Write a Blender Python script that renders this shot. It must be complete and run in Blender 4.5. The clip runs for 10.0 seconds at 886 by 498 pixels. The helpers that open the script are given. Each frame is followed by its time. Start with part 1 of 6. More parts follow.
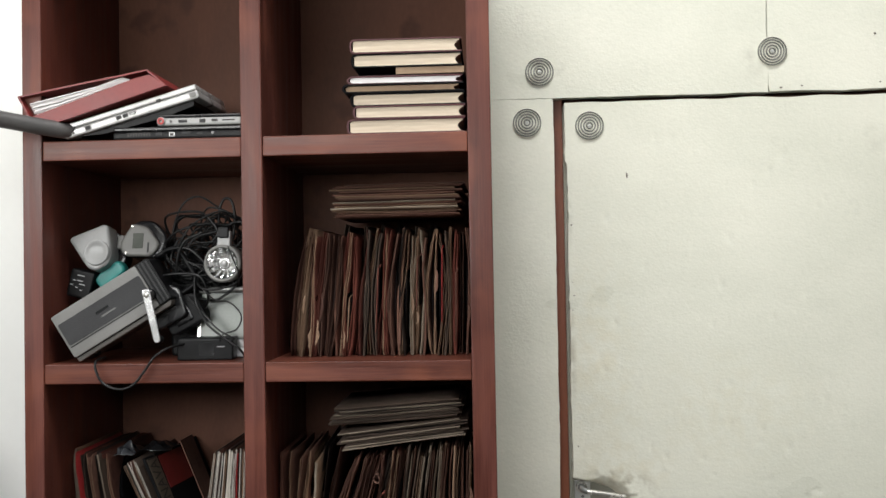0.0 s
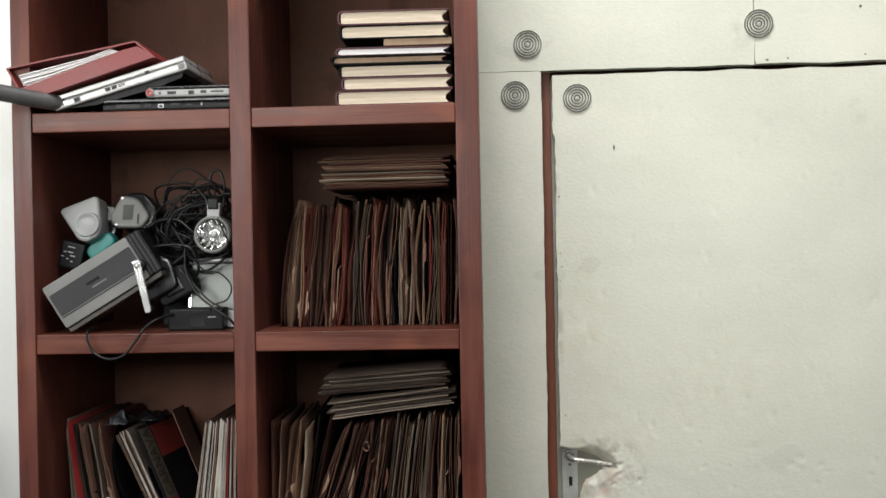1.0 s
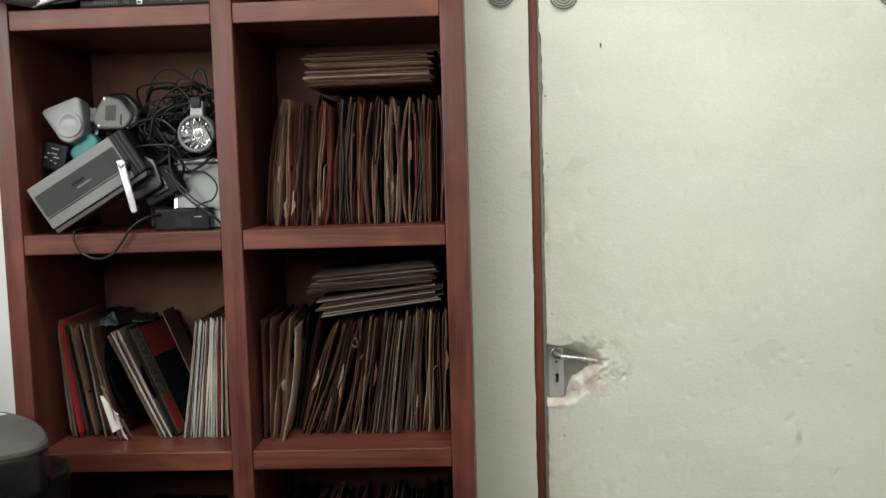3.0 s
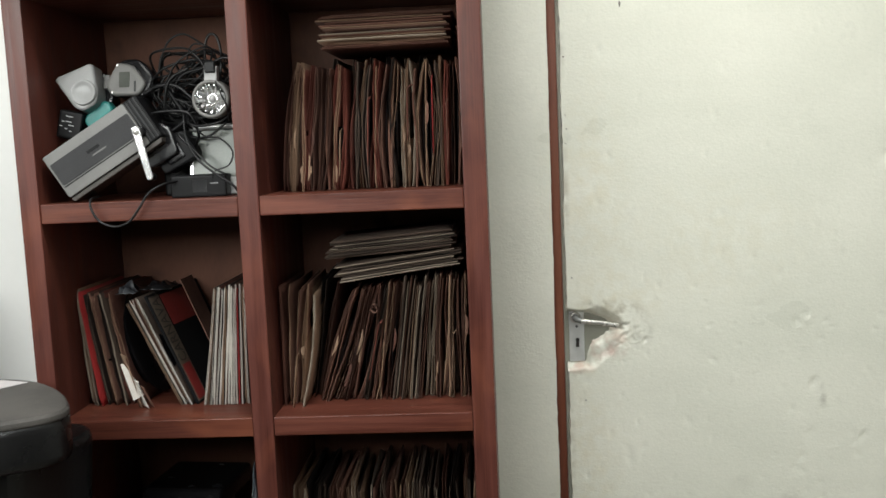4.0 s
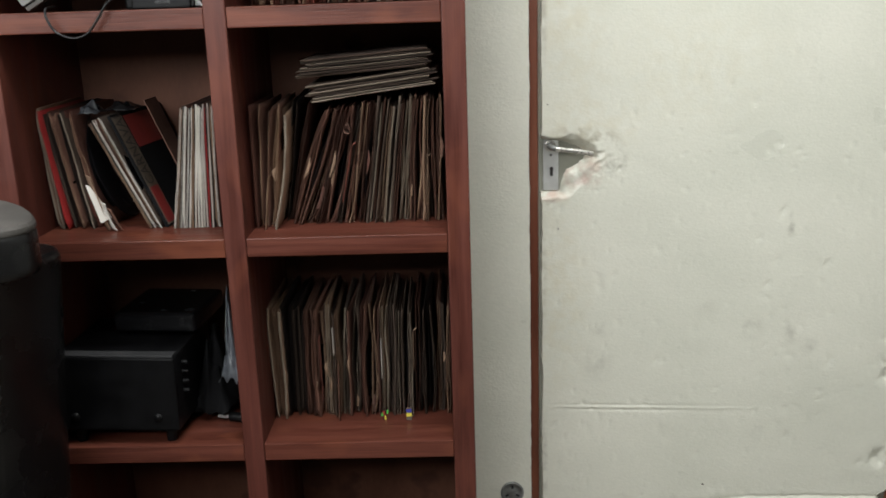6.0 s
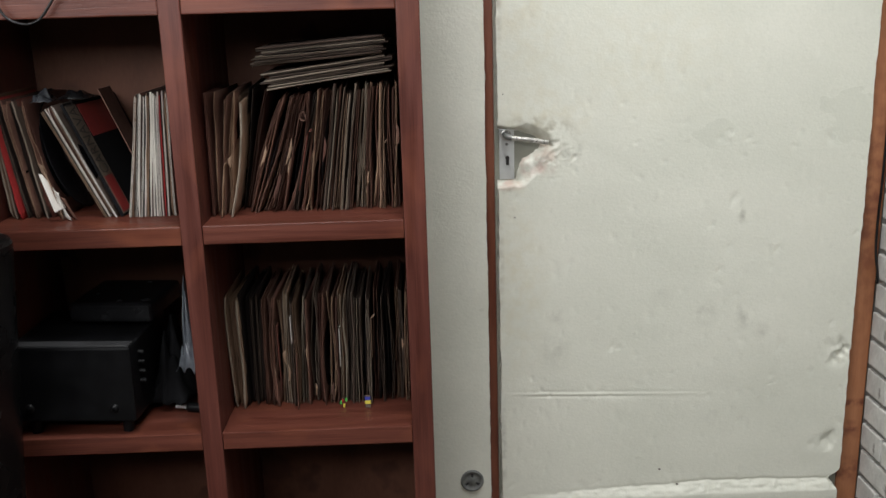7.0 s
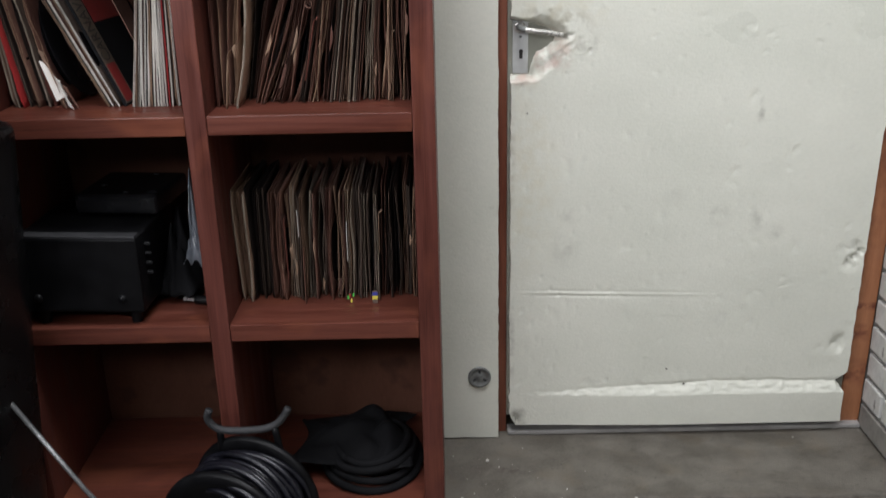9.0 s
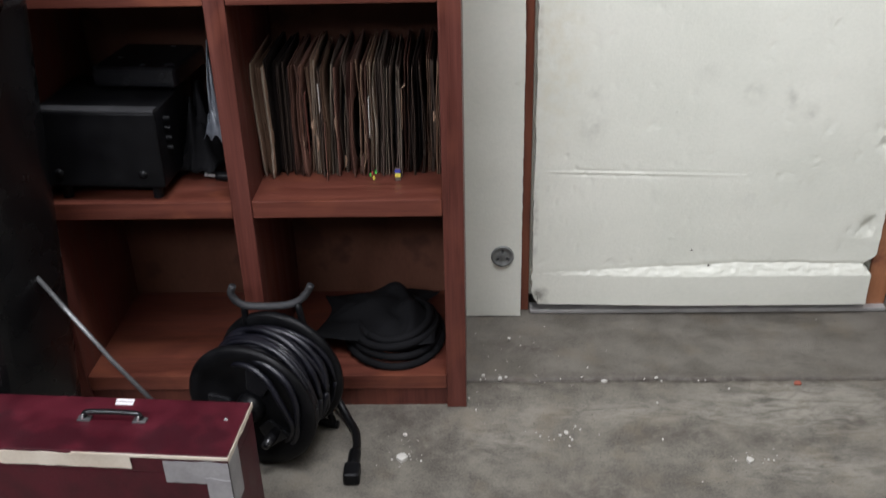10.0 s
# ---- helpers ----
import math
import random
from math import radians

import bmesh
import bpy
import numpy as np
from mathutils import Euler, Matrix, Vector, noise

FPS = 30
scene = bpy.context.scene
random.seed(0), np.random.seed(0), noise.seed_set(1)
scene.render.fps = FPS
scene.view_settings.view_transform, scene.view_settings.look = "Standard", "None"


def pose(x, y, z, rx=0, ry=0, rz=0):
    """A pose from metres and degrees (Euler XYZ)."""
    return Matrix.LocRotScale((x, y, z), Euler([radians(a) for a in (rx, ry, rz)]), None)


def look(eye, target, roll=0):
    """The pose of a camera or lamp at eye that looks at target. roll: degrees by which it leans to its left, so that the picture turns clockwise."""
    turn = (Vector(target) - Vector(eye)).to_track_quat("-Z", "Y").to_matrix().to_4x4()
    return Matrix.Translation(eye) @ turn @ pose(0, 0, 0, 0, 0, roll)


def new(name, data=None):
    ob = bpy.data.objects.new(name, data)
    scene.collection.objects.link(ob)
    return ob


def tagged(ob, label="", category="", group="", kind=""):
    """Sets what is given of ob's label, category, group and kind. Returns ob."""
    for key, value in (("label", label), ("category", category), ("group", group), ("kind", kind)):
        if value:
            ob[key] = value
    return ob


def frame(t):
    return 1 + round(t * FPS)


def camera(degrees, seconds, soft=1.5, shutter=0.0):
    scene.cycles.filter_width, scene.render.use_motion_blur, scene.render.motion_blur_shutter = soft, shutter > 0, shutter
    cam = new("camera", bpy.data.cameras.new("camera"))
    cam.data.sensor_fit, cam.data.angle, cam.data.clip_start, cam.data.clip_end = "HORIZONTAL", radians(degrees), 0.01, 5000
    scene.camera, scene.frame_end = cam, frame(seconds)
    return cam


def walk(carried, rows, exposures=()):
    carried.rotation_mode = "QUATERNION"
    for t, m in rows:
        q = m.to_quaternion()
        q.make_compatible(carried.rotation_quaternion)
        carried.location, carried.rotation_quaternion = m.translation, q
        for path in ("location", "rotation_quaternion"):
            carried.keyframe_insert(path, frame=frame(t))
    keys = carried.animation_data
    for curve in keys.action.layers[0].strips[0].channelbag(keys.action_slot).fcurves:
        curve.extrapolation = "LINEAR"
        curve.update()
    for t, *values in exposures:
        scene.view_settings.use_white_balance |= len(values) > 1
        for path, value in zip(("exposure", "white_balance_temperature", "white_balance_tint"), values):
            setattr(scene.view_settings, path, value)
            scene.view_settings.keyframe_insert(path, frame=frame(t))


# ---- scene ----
cam = camera(51.1, 10.0, shutter=0.4)
PATH = [
    (0, (0.006, -1.823, 1.649), (-0.103, 0.174, 1.689), -1.0),
    (0.5, (0.002, -1.831, 1.645), (-0.089, 0.167, 1.662), -0.9),
    (1, (0.016, -1.841, 1.633), (-0.078, 0.157, 1.626), -1.1),
    (1.5, (0.017, -1.849, 1.622), (-0.075, 0.148, 1.586), -1.0),
    (2, (0.023, -1.853, 1.602), (-0.063, 0.144, 1.53), -1.2),
    (2.5, (0.026, -1.854, 1.59), (-0.05, 0.141, 1.468), -1.6),
    (4, (0.02, -1.83, 1.558), (-0.096, 0.154, 1.329), -2.5),
    (4.5, (-0.012, -1.833, 1.551), (-0.229, 0.141, 1.317), -2.5),
    (5, (-0.01, -1.837, 1.529), (-0.284, 0.122, 1.232), -2.5),
    (5.5, (-0.004, -1.833, 1.498), (-0.176, 0.115, 1.079), -2.2),
    (6, (-0.01, -1.814, 1.473), (-0.054, 0.115, 0.948), -1.8),
    (7.3, (0.019, -1.846, 1.434), (0.055, 0.087, 0.92), -1.7),
    (7.5, (0.029, -1.848, 1.44), (0.039, 0.082, 0.915), -1.8),
    (8, (0.026, -1.849, 1.42), (0.021, 0.07, 0.855), -1.7),
    (8.5, (0.019, -1.836, 1.409), (0.021, 0.065, 0.786), -1.3),
    (9, (0.02, -1.815, 1.412), (0.014, 0.053, 0.699), -1.3),
    (9.5, (0.008, -1.805, 1.392), (-0.019, 0.015, 0.563), -1.3),
    (10, (0.02, -1.787, 1.398), (-0.041, -0.028, 0.449), -1.5),
]
EXPOSURES = [(0, -0.14, 6700, 11), (1.5, -0.18, 6700, 9.5), (2.5, -0.17, 6700, 8), (4, 0.0, 6700, 8), (5, 0.14, 6700, 8), (6, 0.06, 6640, 10), (7.5, -0.06, 6520, 12.5), (8, -0.07, 6460, 13), (9, 0.04, 6330, 15), (9.5, 0.11, 6290, 16), (10, 0.34, 6240, 16.5)]
walk(cam, [(t, look(eye, target, roll)) for t, eye, target, roll in PATH], EXPOSURES)

# ---- daylight: a sky outside, and added lights in unseen openings behind and overhead ----
world = bpy.data.worlds.new("world")
scene.world = world
world.use_nodes = True
wn = world.node_tree
sky = wn.nodes.new("ShaderNodeTexSky")
sky.sky_type, sky.sun_disc = "NISHITA", False
sky.sun_elevation, sky.sun_rotation = radians(40), radians(200)
wn.links.new(sky.outputs[0], wn.nodes["Background"].inputs[0])
wn.nodes["Background"].inputs[1].default_value = 0.1


def added_light(name, m, w, h, watts, colour):
    la = bpy.data.lights.new(name, "AREA")
    la.shape, la.size, la.size_y, la.energy, la.color = "RECTANGLE", w, h, watts, colour
    ob = new(name, la)
    ob.matrix_world = m
    return ob


# the three openings are assumed; place and power are set by how light falls
REAR, CEIL = -2.3, 4.6
WX0, WX1, WZ0, WZ1 = -1.7, 0.9, 3.5, 4.5
added_light("added_high_light", look(((WX0 + WX1) / 2, REAR + 0.02, (WZ0 + WZ1) / 2), (-0.4, 0.2, 1.0)), WX1 - WX0, WZ1 - WZ0, 42, (0.97, 1.0, 1.0))
LX0, LX1, LZ0, LZ1 = -3.0, -0.1, 1.8, 2.4
added_light("added_low_light", look(((LX0 + LX1) / 2, REAR + 0.02, (LZ0 + LZ1) / 2), (-0.8, 0.2, 1.95)), LX1 - LX0, LZ1 - LZ0, 70, (0.97, 1.0, 1.0))
SX0, SX1, SY0, SY1 = -0.4, 1.0, -1.5, -0.65
added_light("added_top_light", pose((SX0 + SX1) / 2, (SY0 + SY1) / 2, CEIL + 0.02), SX1 - SX0, SY1 - SY0, 104, (0.97, 1.0, 1.0))

# ---- materials ----


def surf(name, c1, c2, scale=6.0, rough=0.6, metal=0.0, bump=0.15, bscale=120.0, stretch=(1, 1, 1), rnd=0.0, coat=0.0, rvar=0.15, spots=None, spec=0.5, smudges_and_shade=(), nicks=0.0):
    """Two tones mixed by a broad and a fine noise, with fine relief. rnd: how far the objects differ in tone. spots: colour, scale and threshold of stains."""
    m = bpy.data.materials.new(name)
    m.use_nodes = True
    nt, b = m.node_tree, m.node_tree.nodes["Principled BSDF"]
    N, L = nt.nodes.new, nt.links.new
    co = N("ShaderNodeTexCoord")
    mp = N("ShaderNodeMapping")
    mp.inputs["Scale"].default_value = stretch
    L(co.outputs["Object"], mp.inputs[0])
    n1, n2 = N("ShaderNodeTexNoise"), N("ShaderNodeTexNoise")
    for n, s, d in ((n1, scale, 4), (n2, bscale, 5)):
        n.inputs["Scale"].default_value, n.inputs["Detail"].default_value = s, d
        L(mp.outputs[0], n.inputs["Vector"])
    mx = N("ShaderNodeMix")
    mx.data_type = "RGBA"
    mx.inputs[6].default_value, mx.inputs[7].default_value = (*c1, 1), (*c2, 1)
    add = N("ShaderNodeMath")
    add.operation = "MULTIPLY_ADD"
    add.inputs[1].default_value = 0.35
    L(n2.outputs[0], add.inputs[0])
    L(n1.outputs[0], add.inputs[2])
    mr = N("ShaderNodeMapRange")
    mr.inputs[1].default_value, mr.inputs[2].default_value = 0.45, 0.9
    L(add.outputs[0], mr.inputs[0])
    L(mr.outputs[0], mx.inputs[0])
    out = mx.outputs[2]
    if rnd:
        oi, hs = N("ShaderNodeObjectInfo"), N("ShaderNodeHueSaturation")
        rr = N("ShaderNodeMapRange")
        rr.inputs[3].default_value, rr.inputs[4].default_value = 1 - rnd, 1 + rnd
        L(oi.outputs["Random"], rr.inputs[0])
        L(rr.outputs[0], hs.inputs["Value"])
        L(out, hs.inputs["Color"])
        out = hs.outputs[0]
    if spots:
        col, ssc, thr = spots
        n3, r3, m3 = N("ShaderNodeTexNoise"), N("ShaderNodeMapRange"), N("ShaderNodeMix")
        n3.inputs["Scale"].default_value, n3.inputs["Detail"].default_value = ssc, 3
        r3.inputs[1].default_value, r3.inputs[2].default_value = thr, thr + 0.08
        m3.data_type = "RGBA"
        m3.inputs[7].default_value = (*col, 1)
        L(co.outputs["Object"], n3.inputs["Vector"])
        L(n3.outputs[0], r3.inputs[0])
        L(r3.outputs[0], m3.inputs[0])
        L(out, m3.inputs[6])
        out = m3.outputs[2]
    for (sx, sy, sz), (rx, ry, rz), amount, col in smudges_and_shade:
        # one soft blot broken up by noise, for handled or scuffed patches and painted shade
        v1, v2, ln, fall, mul, mm = N("ShaderNodeVectorMath"), N("ShaderNodeVectorMath"), N("ShaderNodeVectorMath"), N("ShaderNodeMapRange"), N("ShaderNodeMath"), N("ShaderNodeMix")
        v1.operation, v2.operation, ln.operation, mul.operation, mm.data_type = "SUBTRACT", "DIVIDE", "LENGTH", "MULTIPLY", "RGBA"
        v1.inputs[1].default_value, v2.inputs[1].default_value = (sx, sy, sz), (rx, ry, rz)
        fall.inputs[1].default_value, fall.inputs[2].default_value, fall.inputs[3].default_value, fall.inputs[4].default_value = 0.1, 1.0, 2.2 * amount, 0.0
        L(co.outputs["Object"], v1.inputs[0])
        L(v1.outputs[0], v2.inputs[0])
        L(v2.outputs[0], ln.inputs[0])
        L(ln.outputs["Value"], fall.inputs[0])
        nz = N("ShaderNodeTexNoise")
        nz.inputs["Scale"].default_value, nz.inputs["Detail"].default_value = 35, 4
        L(co.outputs["Object"], nz.inputs["Vector"])
        nr = N("ShaderNodeMapRange")
        nr.inputs[1].default_value, nr.inputs[2].default_value = 0.38, 0.68
        L(nz.outputs[0], nr.inputs[0])
        L(fall.outputs[0], mul.inputs[0])
        L(nr.outputs[0], mul.inputs[1])
        mul.use_clamp = True
        mm.inputs[7].default_value = (*col, 1)
        L(mul.outputs[0], mm.inputs[0])
        L(out, mm.inputs[6])
        out = mm.outputs[2]
    L(out, b.inputs["Base Color"])
    b.inputs["Metallic"].default_value = metal
    b.inputs["Specular IOR Level"].default_value = spec
    b.inputs["Coat Weight"].default_value = coat
    rm = N("ShaderNodeMapRange")
    rm.inputs[3].default_value, rm.inputs[4].default_value = max(0.03, rough - rvar), min(1, rough + rvar)
    L(n1.outputs[0], rm.inputs[0])
    L(rm.outputs[0], b.inputs["Roughness"])
    if bump:
        bp = N("ShaderNodeBump")
        bp.inputs["Strength"].default_value, bp.inputs["Distance"].default_value = bump, 0.004
        L(n2.outputs[0], bp.inputs["Height"])
        if nicks:
            # short level scratches, and beads of the foam under the paint
            mp2, n4, r4, b2, vo, b3 = N("ShaderNodeMapping"), N("ShaderNodeTexNoise"), N("ShaderNodeMapRange"), N("ShaderNodeBump"), N("ShaderNodeTexVoronoi"), N("ShaderNodeBump")
            mp2.inputs["Scale"].default_value = (16, 16, 62)
            n4.inputs["Scale"].default_value, n4.inputs["Detail"].default_value = 1.0, 3
            r4.inputs[1].default_value, r4.inputs[2].default_value, r4.inputs[3].default_value, r4.inputs[4].default_value = 0.67, 0.78, 1.0, 0.0
            vo.inputs["Scale"].default_value = 170
            b2.inputs["Strength"].default_value, b2.inputs["Distance"].default_value = nicks, 0.004
            b3.inputs["Strength"].default_value, b3.inputs["Distance"].default_value = 0.10, 0.003
            L(co.outputs["Object"], mp2.inputs[0])
            L(mp2.outputs[0], n4.inputs["Vector"])
            L(n4.outputs[0], r4.inputs[0])
            L(r4.outputs[0], b2.inputs["Height"])
            L(co.outputs["Object"], vo.inputs["Vector"])
            L(vo.outputs["Distance"], b3.inputs["Height"])
            L(b3.outputs[0], b2.inputs["Normal"])
            L(b2.outputs[0], bp.inputs["Normal"])
        L(bp.outputs[0], b.inputs["Normal"])
    return m


def timber(name, dark, mid, light, axis, rough=0.4):
    """Stained hardwood: long figure, fine pores and broad uneven staining along one axis, different on each board."""
    m = bpy.data.materials.new(name)
    m.use_nodes = True
    nt, b = m.node_tree, m.node_tree.nodes["Principled BSDF"]
    N, L = nt.nodes.new, nt.links.new
    co, oi, off, base = N("ShaderNodeTexCoord"), N("ShaderNodeObjectInfo"), N("ShaderNodeMath"), N("ShaderNodeVectorMath")
    off.operation, off.inputs[1].default_value, base.operation = "MULTIPLY", 23.0, "ADD"
    L(oi.outputs["Random"], off.inputs[0])
    L(co.outputs["Object"], base.inputs[0])
    L(off.outputs[0], base.inputs[1])

    def layer(along, across, detail, lo, hi):
        mp, nz, mr = N("ShaderNodeMapping"), N("ShaderNodeTexNoise"), N("ShaderNodeMapRange")
        mp.inputs["Scale"].default_value = tuple(along if k == axis else across for k in "xyz")
        nz.inputs["Scale"].default_value, nz.inputs["Detail"].default_value, nz.inputs["Distortion"].default_value = 1.0, detail, 0.6
        mr.inputs[1].default_value, mr.inputs[2].default_value = lo, hi
        L(base.outputs[0], mp.inputs[0])
        L(mp.outputs[0], nz.inputs["Vector"])
        L(nz.outputs[0], mr.inputs[0])
        return mr.outputs[0]

    figure, pores, stain = layer(2.2, 38, 5, 0.34, 0.70), layer(9, 420, 3, 0.30, 0.72), layer(5, 9, 3, 0.50, 0.70)

    def mix(fac, a, col, amount=1.0):
        mx, mu = N("ShaderNodeMix"), N("ShaderNodeMath")
        mx.data_type, mu.operation, mu.inputs[1].default_value = "RGBA", "MULTIPLY", amount
        L(fac, mu.inputs[0])
        L(mu.outputs[0], mx.inputs[0])
        if isinstance(a, tuple):
            mx.inputs[6].default_value = (*a, 1)
        else:
            L(a, mx.inputs[6])
        mx.inputs[7].default_value = (*col, 1)
        return mx.outputs[2]

    c = mix(figure, dark, mid)
    c = mix(pores, c, light, 0.35)
    c = mix(stain, c, tuple(v * k for v, k in zip(light, (1.15, 1.05, 0.85))), 0.45)
    L(c, b.inputs["Base Color"])
    b.inputs["Specular IOR Level"].default_value = 0.3
    rr, bp = N("ShaderNodeMapRange"), N("ShaderNodeBump")
    rr.inputs[3].default_value, rr.inputs[4].default_value = rough - 0.08, rough + 0.12
    L(figure, rr.inputs[0])
    L(rr.outputs[0], b.inputs["Roughness"])
    bp.inputs["Strength"].default_value, bp.inputs["Distance"].default_value = 0.08, 0.002
    L(pores, bp.inputs["Height"])
    L(bp.outputs[0], b.inputs["Normal"])
    return m


wood_v = timber("mahogany_upright", (0.052, 0.0136, 0.0100), (0.113, 0.0332, 0.0245), (0.166, 0.056, 0.040), "z")
wood_h = timber("mahogany_board", (0.052, 0.0132, 0.0088), (0.123, 0.0360, 0.0245), (0.207, 0.071, 0.045), "x", 0.36)
wood_back = surf("mahogany_back", (0.086, 0.036, 0.022), (0.13, 0.058, 0.038), 3, 0.6, 0, 0.05, 50, (3, 1, 1), spec=0.18, spots=((0.075, 0.032, 0.021), 9, 0.60))
jamb_dark = surf("stained_frame", (0.11, 0.03, 0.016), (0.20, 0.065, 0.035), 5, 0.4, 0, 0.06, 60, (8, 8, 0.8))
jamb_light = surf("pine_frame", (0.26, 0.10, 0.045), (0.40, 0.17, 0.08), 5, 0.45, 0, 0.06, 60, (8, 8, 0.8), spots=((0.14, 0.04, 0.02), 4, 0.66), smudges_and_shade=[((1.13, 0.44, z), (0.2, 0.3, rz), a, (0.13, 0.035, 0.02)) for z, rz, a in ((0.362, 0.014, 0.9), (0.285, 0.03, 0.6), (0.16, 0.05, 0.45), (0.9, 0.45, 0.35))])
# blots round the handle, z 0.99 to 1.15, mix grime with the hollow's painted shading
foam = surf("painted_foam", (0.64, 0.645, 0.56), (0.745, 0.74, 0.65), 2.5, 0.34, 0, 0.16, 85, (1, 1, 1.6), spots=((0.60, 0.60, 0.53), 7, 0.70), rvar=0.2, nicks=0.06, smudges_and_shade=[
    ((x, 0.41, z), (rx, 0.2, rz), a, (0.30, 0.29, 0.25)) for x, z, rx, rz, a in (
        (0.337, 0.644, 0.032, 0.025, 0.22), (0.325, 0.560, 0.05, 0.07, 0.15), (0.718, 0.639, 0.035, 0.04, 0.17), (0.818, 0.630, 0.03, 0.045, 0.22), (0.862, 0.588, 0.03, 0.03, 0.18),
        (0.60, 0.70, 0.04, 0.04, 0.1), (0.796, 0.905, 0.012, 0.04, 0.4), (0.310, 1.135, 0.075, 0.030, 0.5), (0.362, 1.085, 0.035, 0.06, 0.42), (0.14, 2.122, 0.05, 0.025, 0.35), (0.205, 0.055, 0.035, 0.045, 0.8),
        # the entries at x 0.19 are narrow darker strips along the left edge
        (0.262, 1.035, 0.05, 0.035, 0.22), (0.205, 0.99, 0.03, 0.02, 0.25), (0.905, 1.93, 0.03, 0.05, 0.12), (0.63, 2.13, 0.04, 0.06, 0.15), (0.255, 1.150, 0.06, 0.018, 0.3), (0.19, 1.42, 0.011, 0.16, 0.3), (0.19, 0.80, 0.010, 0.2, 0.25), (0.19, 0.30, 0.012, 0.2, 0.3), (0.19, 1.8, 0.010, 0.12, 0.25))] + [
    # pinkish tint that dims the brightly lit slope below the handle
    ((x, 0.41, z), (rx, 0.2, rz), a, (0.60, 0.47, 0.40)) for x, z, rx, rz, a in ((0.275, 1.040, 0.07, 0.04, 0.6), (0.21, 0.997, 0.06, 0.022, 0.6), (0.30, 1.075, 0.05, 0.04, 0.35))] + [
    ((x, 0.41, z), (rx, 0.2, rz), a, (0.62, 0.57, 0.42)) for x, z, rx, rz, a in ((0.24, 1.42, 0.13, 0.35, 0.2),  (0.30, 1.15, 0.14, 0.10, 0.25), (0.23, 0.75, 0.10, 0.35, 0.22), (0.55, 1.30, 0.3, 0.2, 0.12))])
# for walls out of view: kept dark so little light bounces back
wall_grey = surf("unseen_wall_dark", (0.08, 0.08, 0.075), (0.11, 0.11, 0.105), 2, 0.7, 0, 0.12, 60)
wall_white = surf("white_paint", (0.80, 0.80, 0.77), (0.84, 0.84, 0.81), 2, 0.6, 0, 0.12, 60)
leaf_grey = surf("door_leaf_paint", (0.24, 0.24, 0.20), (0.31, 0.31, 0.26), 5, 0.4, 0, 0.08, 60)
def concrete_mat(name, dark, mid, light, broad, stains, scuffs):
    """Worn concrete: fractal mottling, sand grains, and single stains, dark bands and rubbed patches broken up by
    noise.
    """
    m = bpy.data.materials.new(name)
    m.use_nodes = True
    nt, b = m.node_tree, m.node_tree.nodes["Principled BSDF"]
    N, L = nt.nodes.new, nt.links.new
    co = N("ShaderNodeTexCoord")

    def layer(scale, detail, rough, lo, hi, stretch=(1, 1, 1), warp=0.0):
        mp, nz, mr = N("ShaderNodeMapping"), N("ShaderNodeTexNoise"), N("ShaderNodeMapRange")
        mp.inputs["Scale"].default_value = stretch
        nz.inputs["Scale"].default_value, nz.inputs["Detail"].default_value, nz.inputs["Roughness"].default_value, nz.inputs["Distortion"].default_value = scale, detail, rough, warp
        mr.inputs[1].default_value, mr.inputs[2].default_value = lo, hi
        L(co.outputs["Object"], mp.inputs[0])
        L(mp.outputs[0], nz.inputs["Vector"])
        L(nz.outputs[0], mr.inputs[0])
        return mr.outputs[0]

    def mix(fac, a, col, amount):
        mx, mu = N("ShaderNodeMix"), N("ShaderNodeMath")
        mx.data_type, mu.operation, mu.use_clamp, mu.inputs[1].default_value = "RGBA", "MULTIPLY", True, amount
        L(fac, mu.inputs[0])
        L(mu.outputs[0], mx.inputs[0])
        if isinstance(a, tuple):
            mx.inputs[6].default_value = (*a, 1)
        else:
            L(a, mx.inputs[6])
        mx.inputs[7].default_value = (*col, 1)
        return mx.outputs[2]

    def patch(x, y, rx, ry, breakup):
        v1, v2, ln, fall, mul = N("ShaderNodeVectorMath"), N("ShaderNodeVectorMath"), N("ShaderNodeVectorMath"), N("ShaderNodeMapRange"), N("ShaderNodeMath")
        v1.operation, v2.operation, ln.operation, mul.operation = "SUBTRACT", "DIVIDE", "LENGTH", "MULTIPLY"
        v1.inputs[1].default_value, v2.inputs[1].default_value = (x, y, 0), (rx, ry, 1)
        fall.inputs[1].default_value, fall.inputs[2].default_value, fall.inputs[3].default_value, fall.inputs[4].default_value = 0.2, 1.1, 1.0, 0.0
        L(co.outputs["Object"], v1.inputs[0])
        L(v1.outputs[0], v2.inputs[0])
        L(v2.outputs[0], ln.inputs[0])
        L(ln.outputs["Value"], fall.inputs[0])
        L(fall.outputs[0], mul.inputs[0])
        L(breakup, mul.inputs[1])
        return mul.outputs[0]

    mottle = layer(broad, 10, 0.72, 0.40, 0.60, (1, 1.1, 1), 0.1)
    grain = layer(190, 4, 0.7, 0.35, 0.70)
    rub, blot = layer(26, 6, 0.7, 0.40, 0.60, (0.6, 1.6, 1), 0.8), layer(34, 6, 0.65, 0.36, 0.60, (1, 1, 1), 0.6)
    c = mix(mottle, dark, mid, 1.0)
    c = mix(grain, c, light, 0.30)
    c = mix(layer(7, 5, 0.6, 0.52, 0.68), c, tuple(v * k for v, k in zip(mid, (1.12, 0.98, 0.80))), 0.35)
    for x, y, rx, ry, a in scuffs:
        c = mix(patch(x, y, rx, ry, rub), c, light, a)
    for x, y, rx, ry, a in stains:
        c = mix(patch(x, y, rx, ry, blot), c, (0.055, 0.043, 0.034), a)
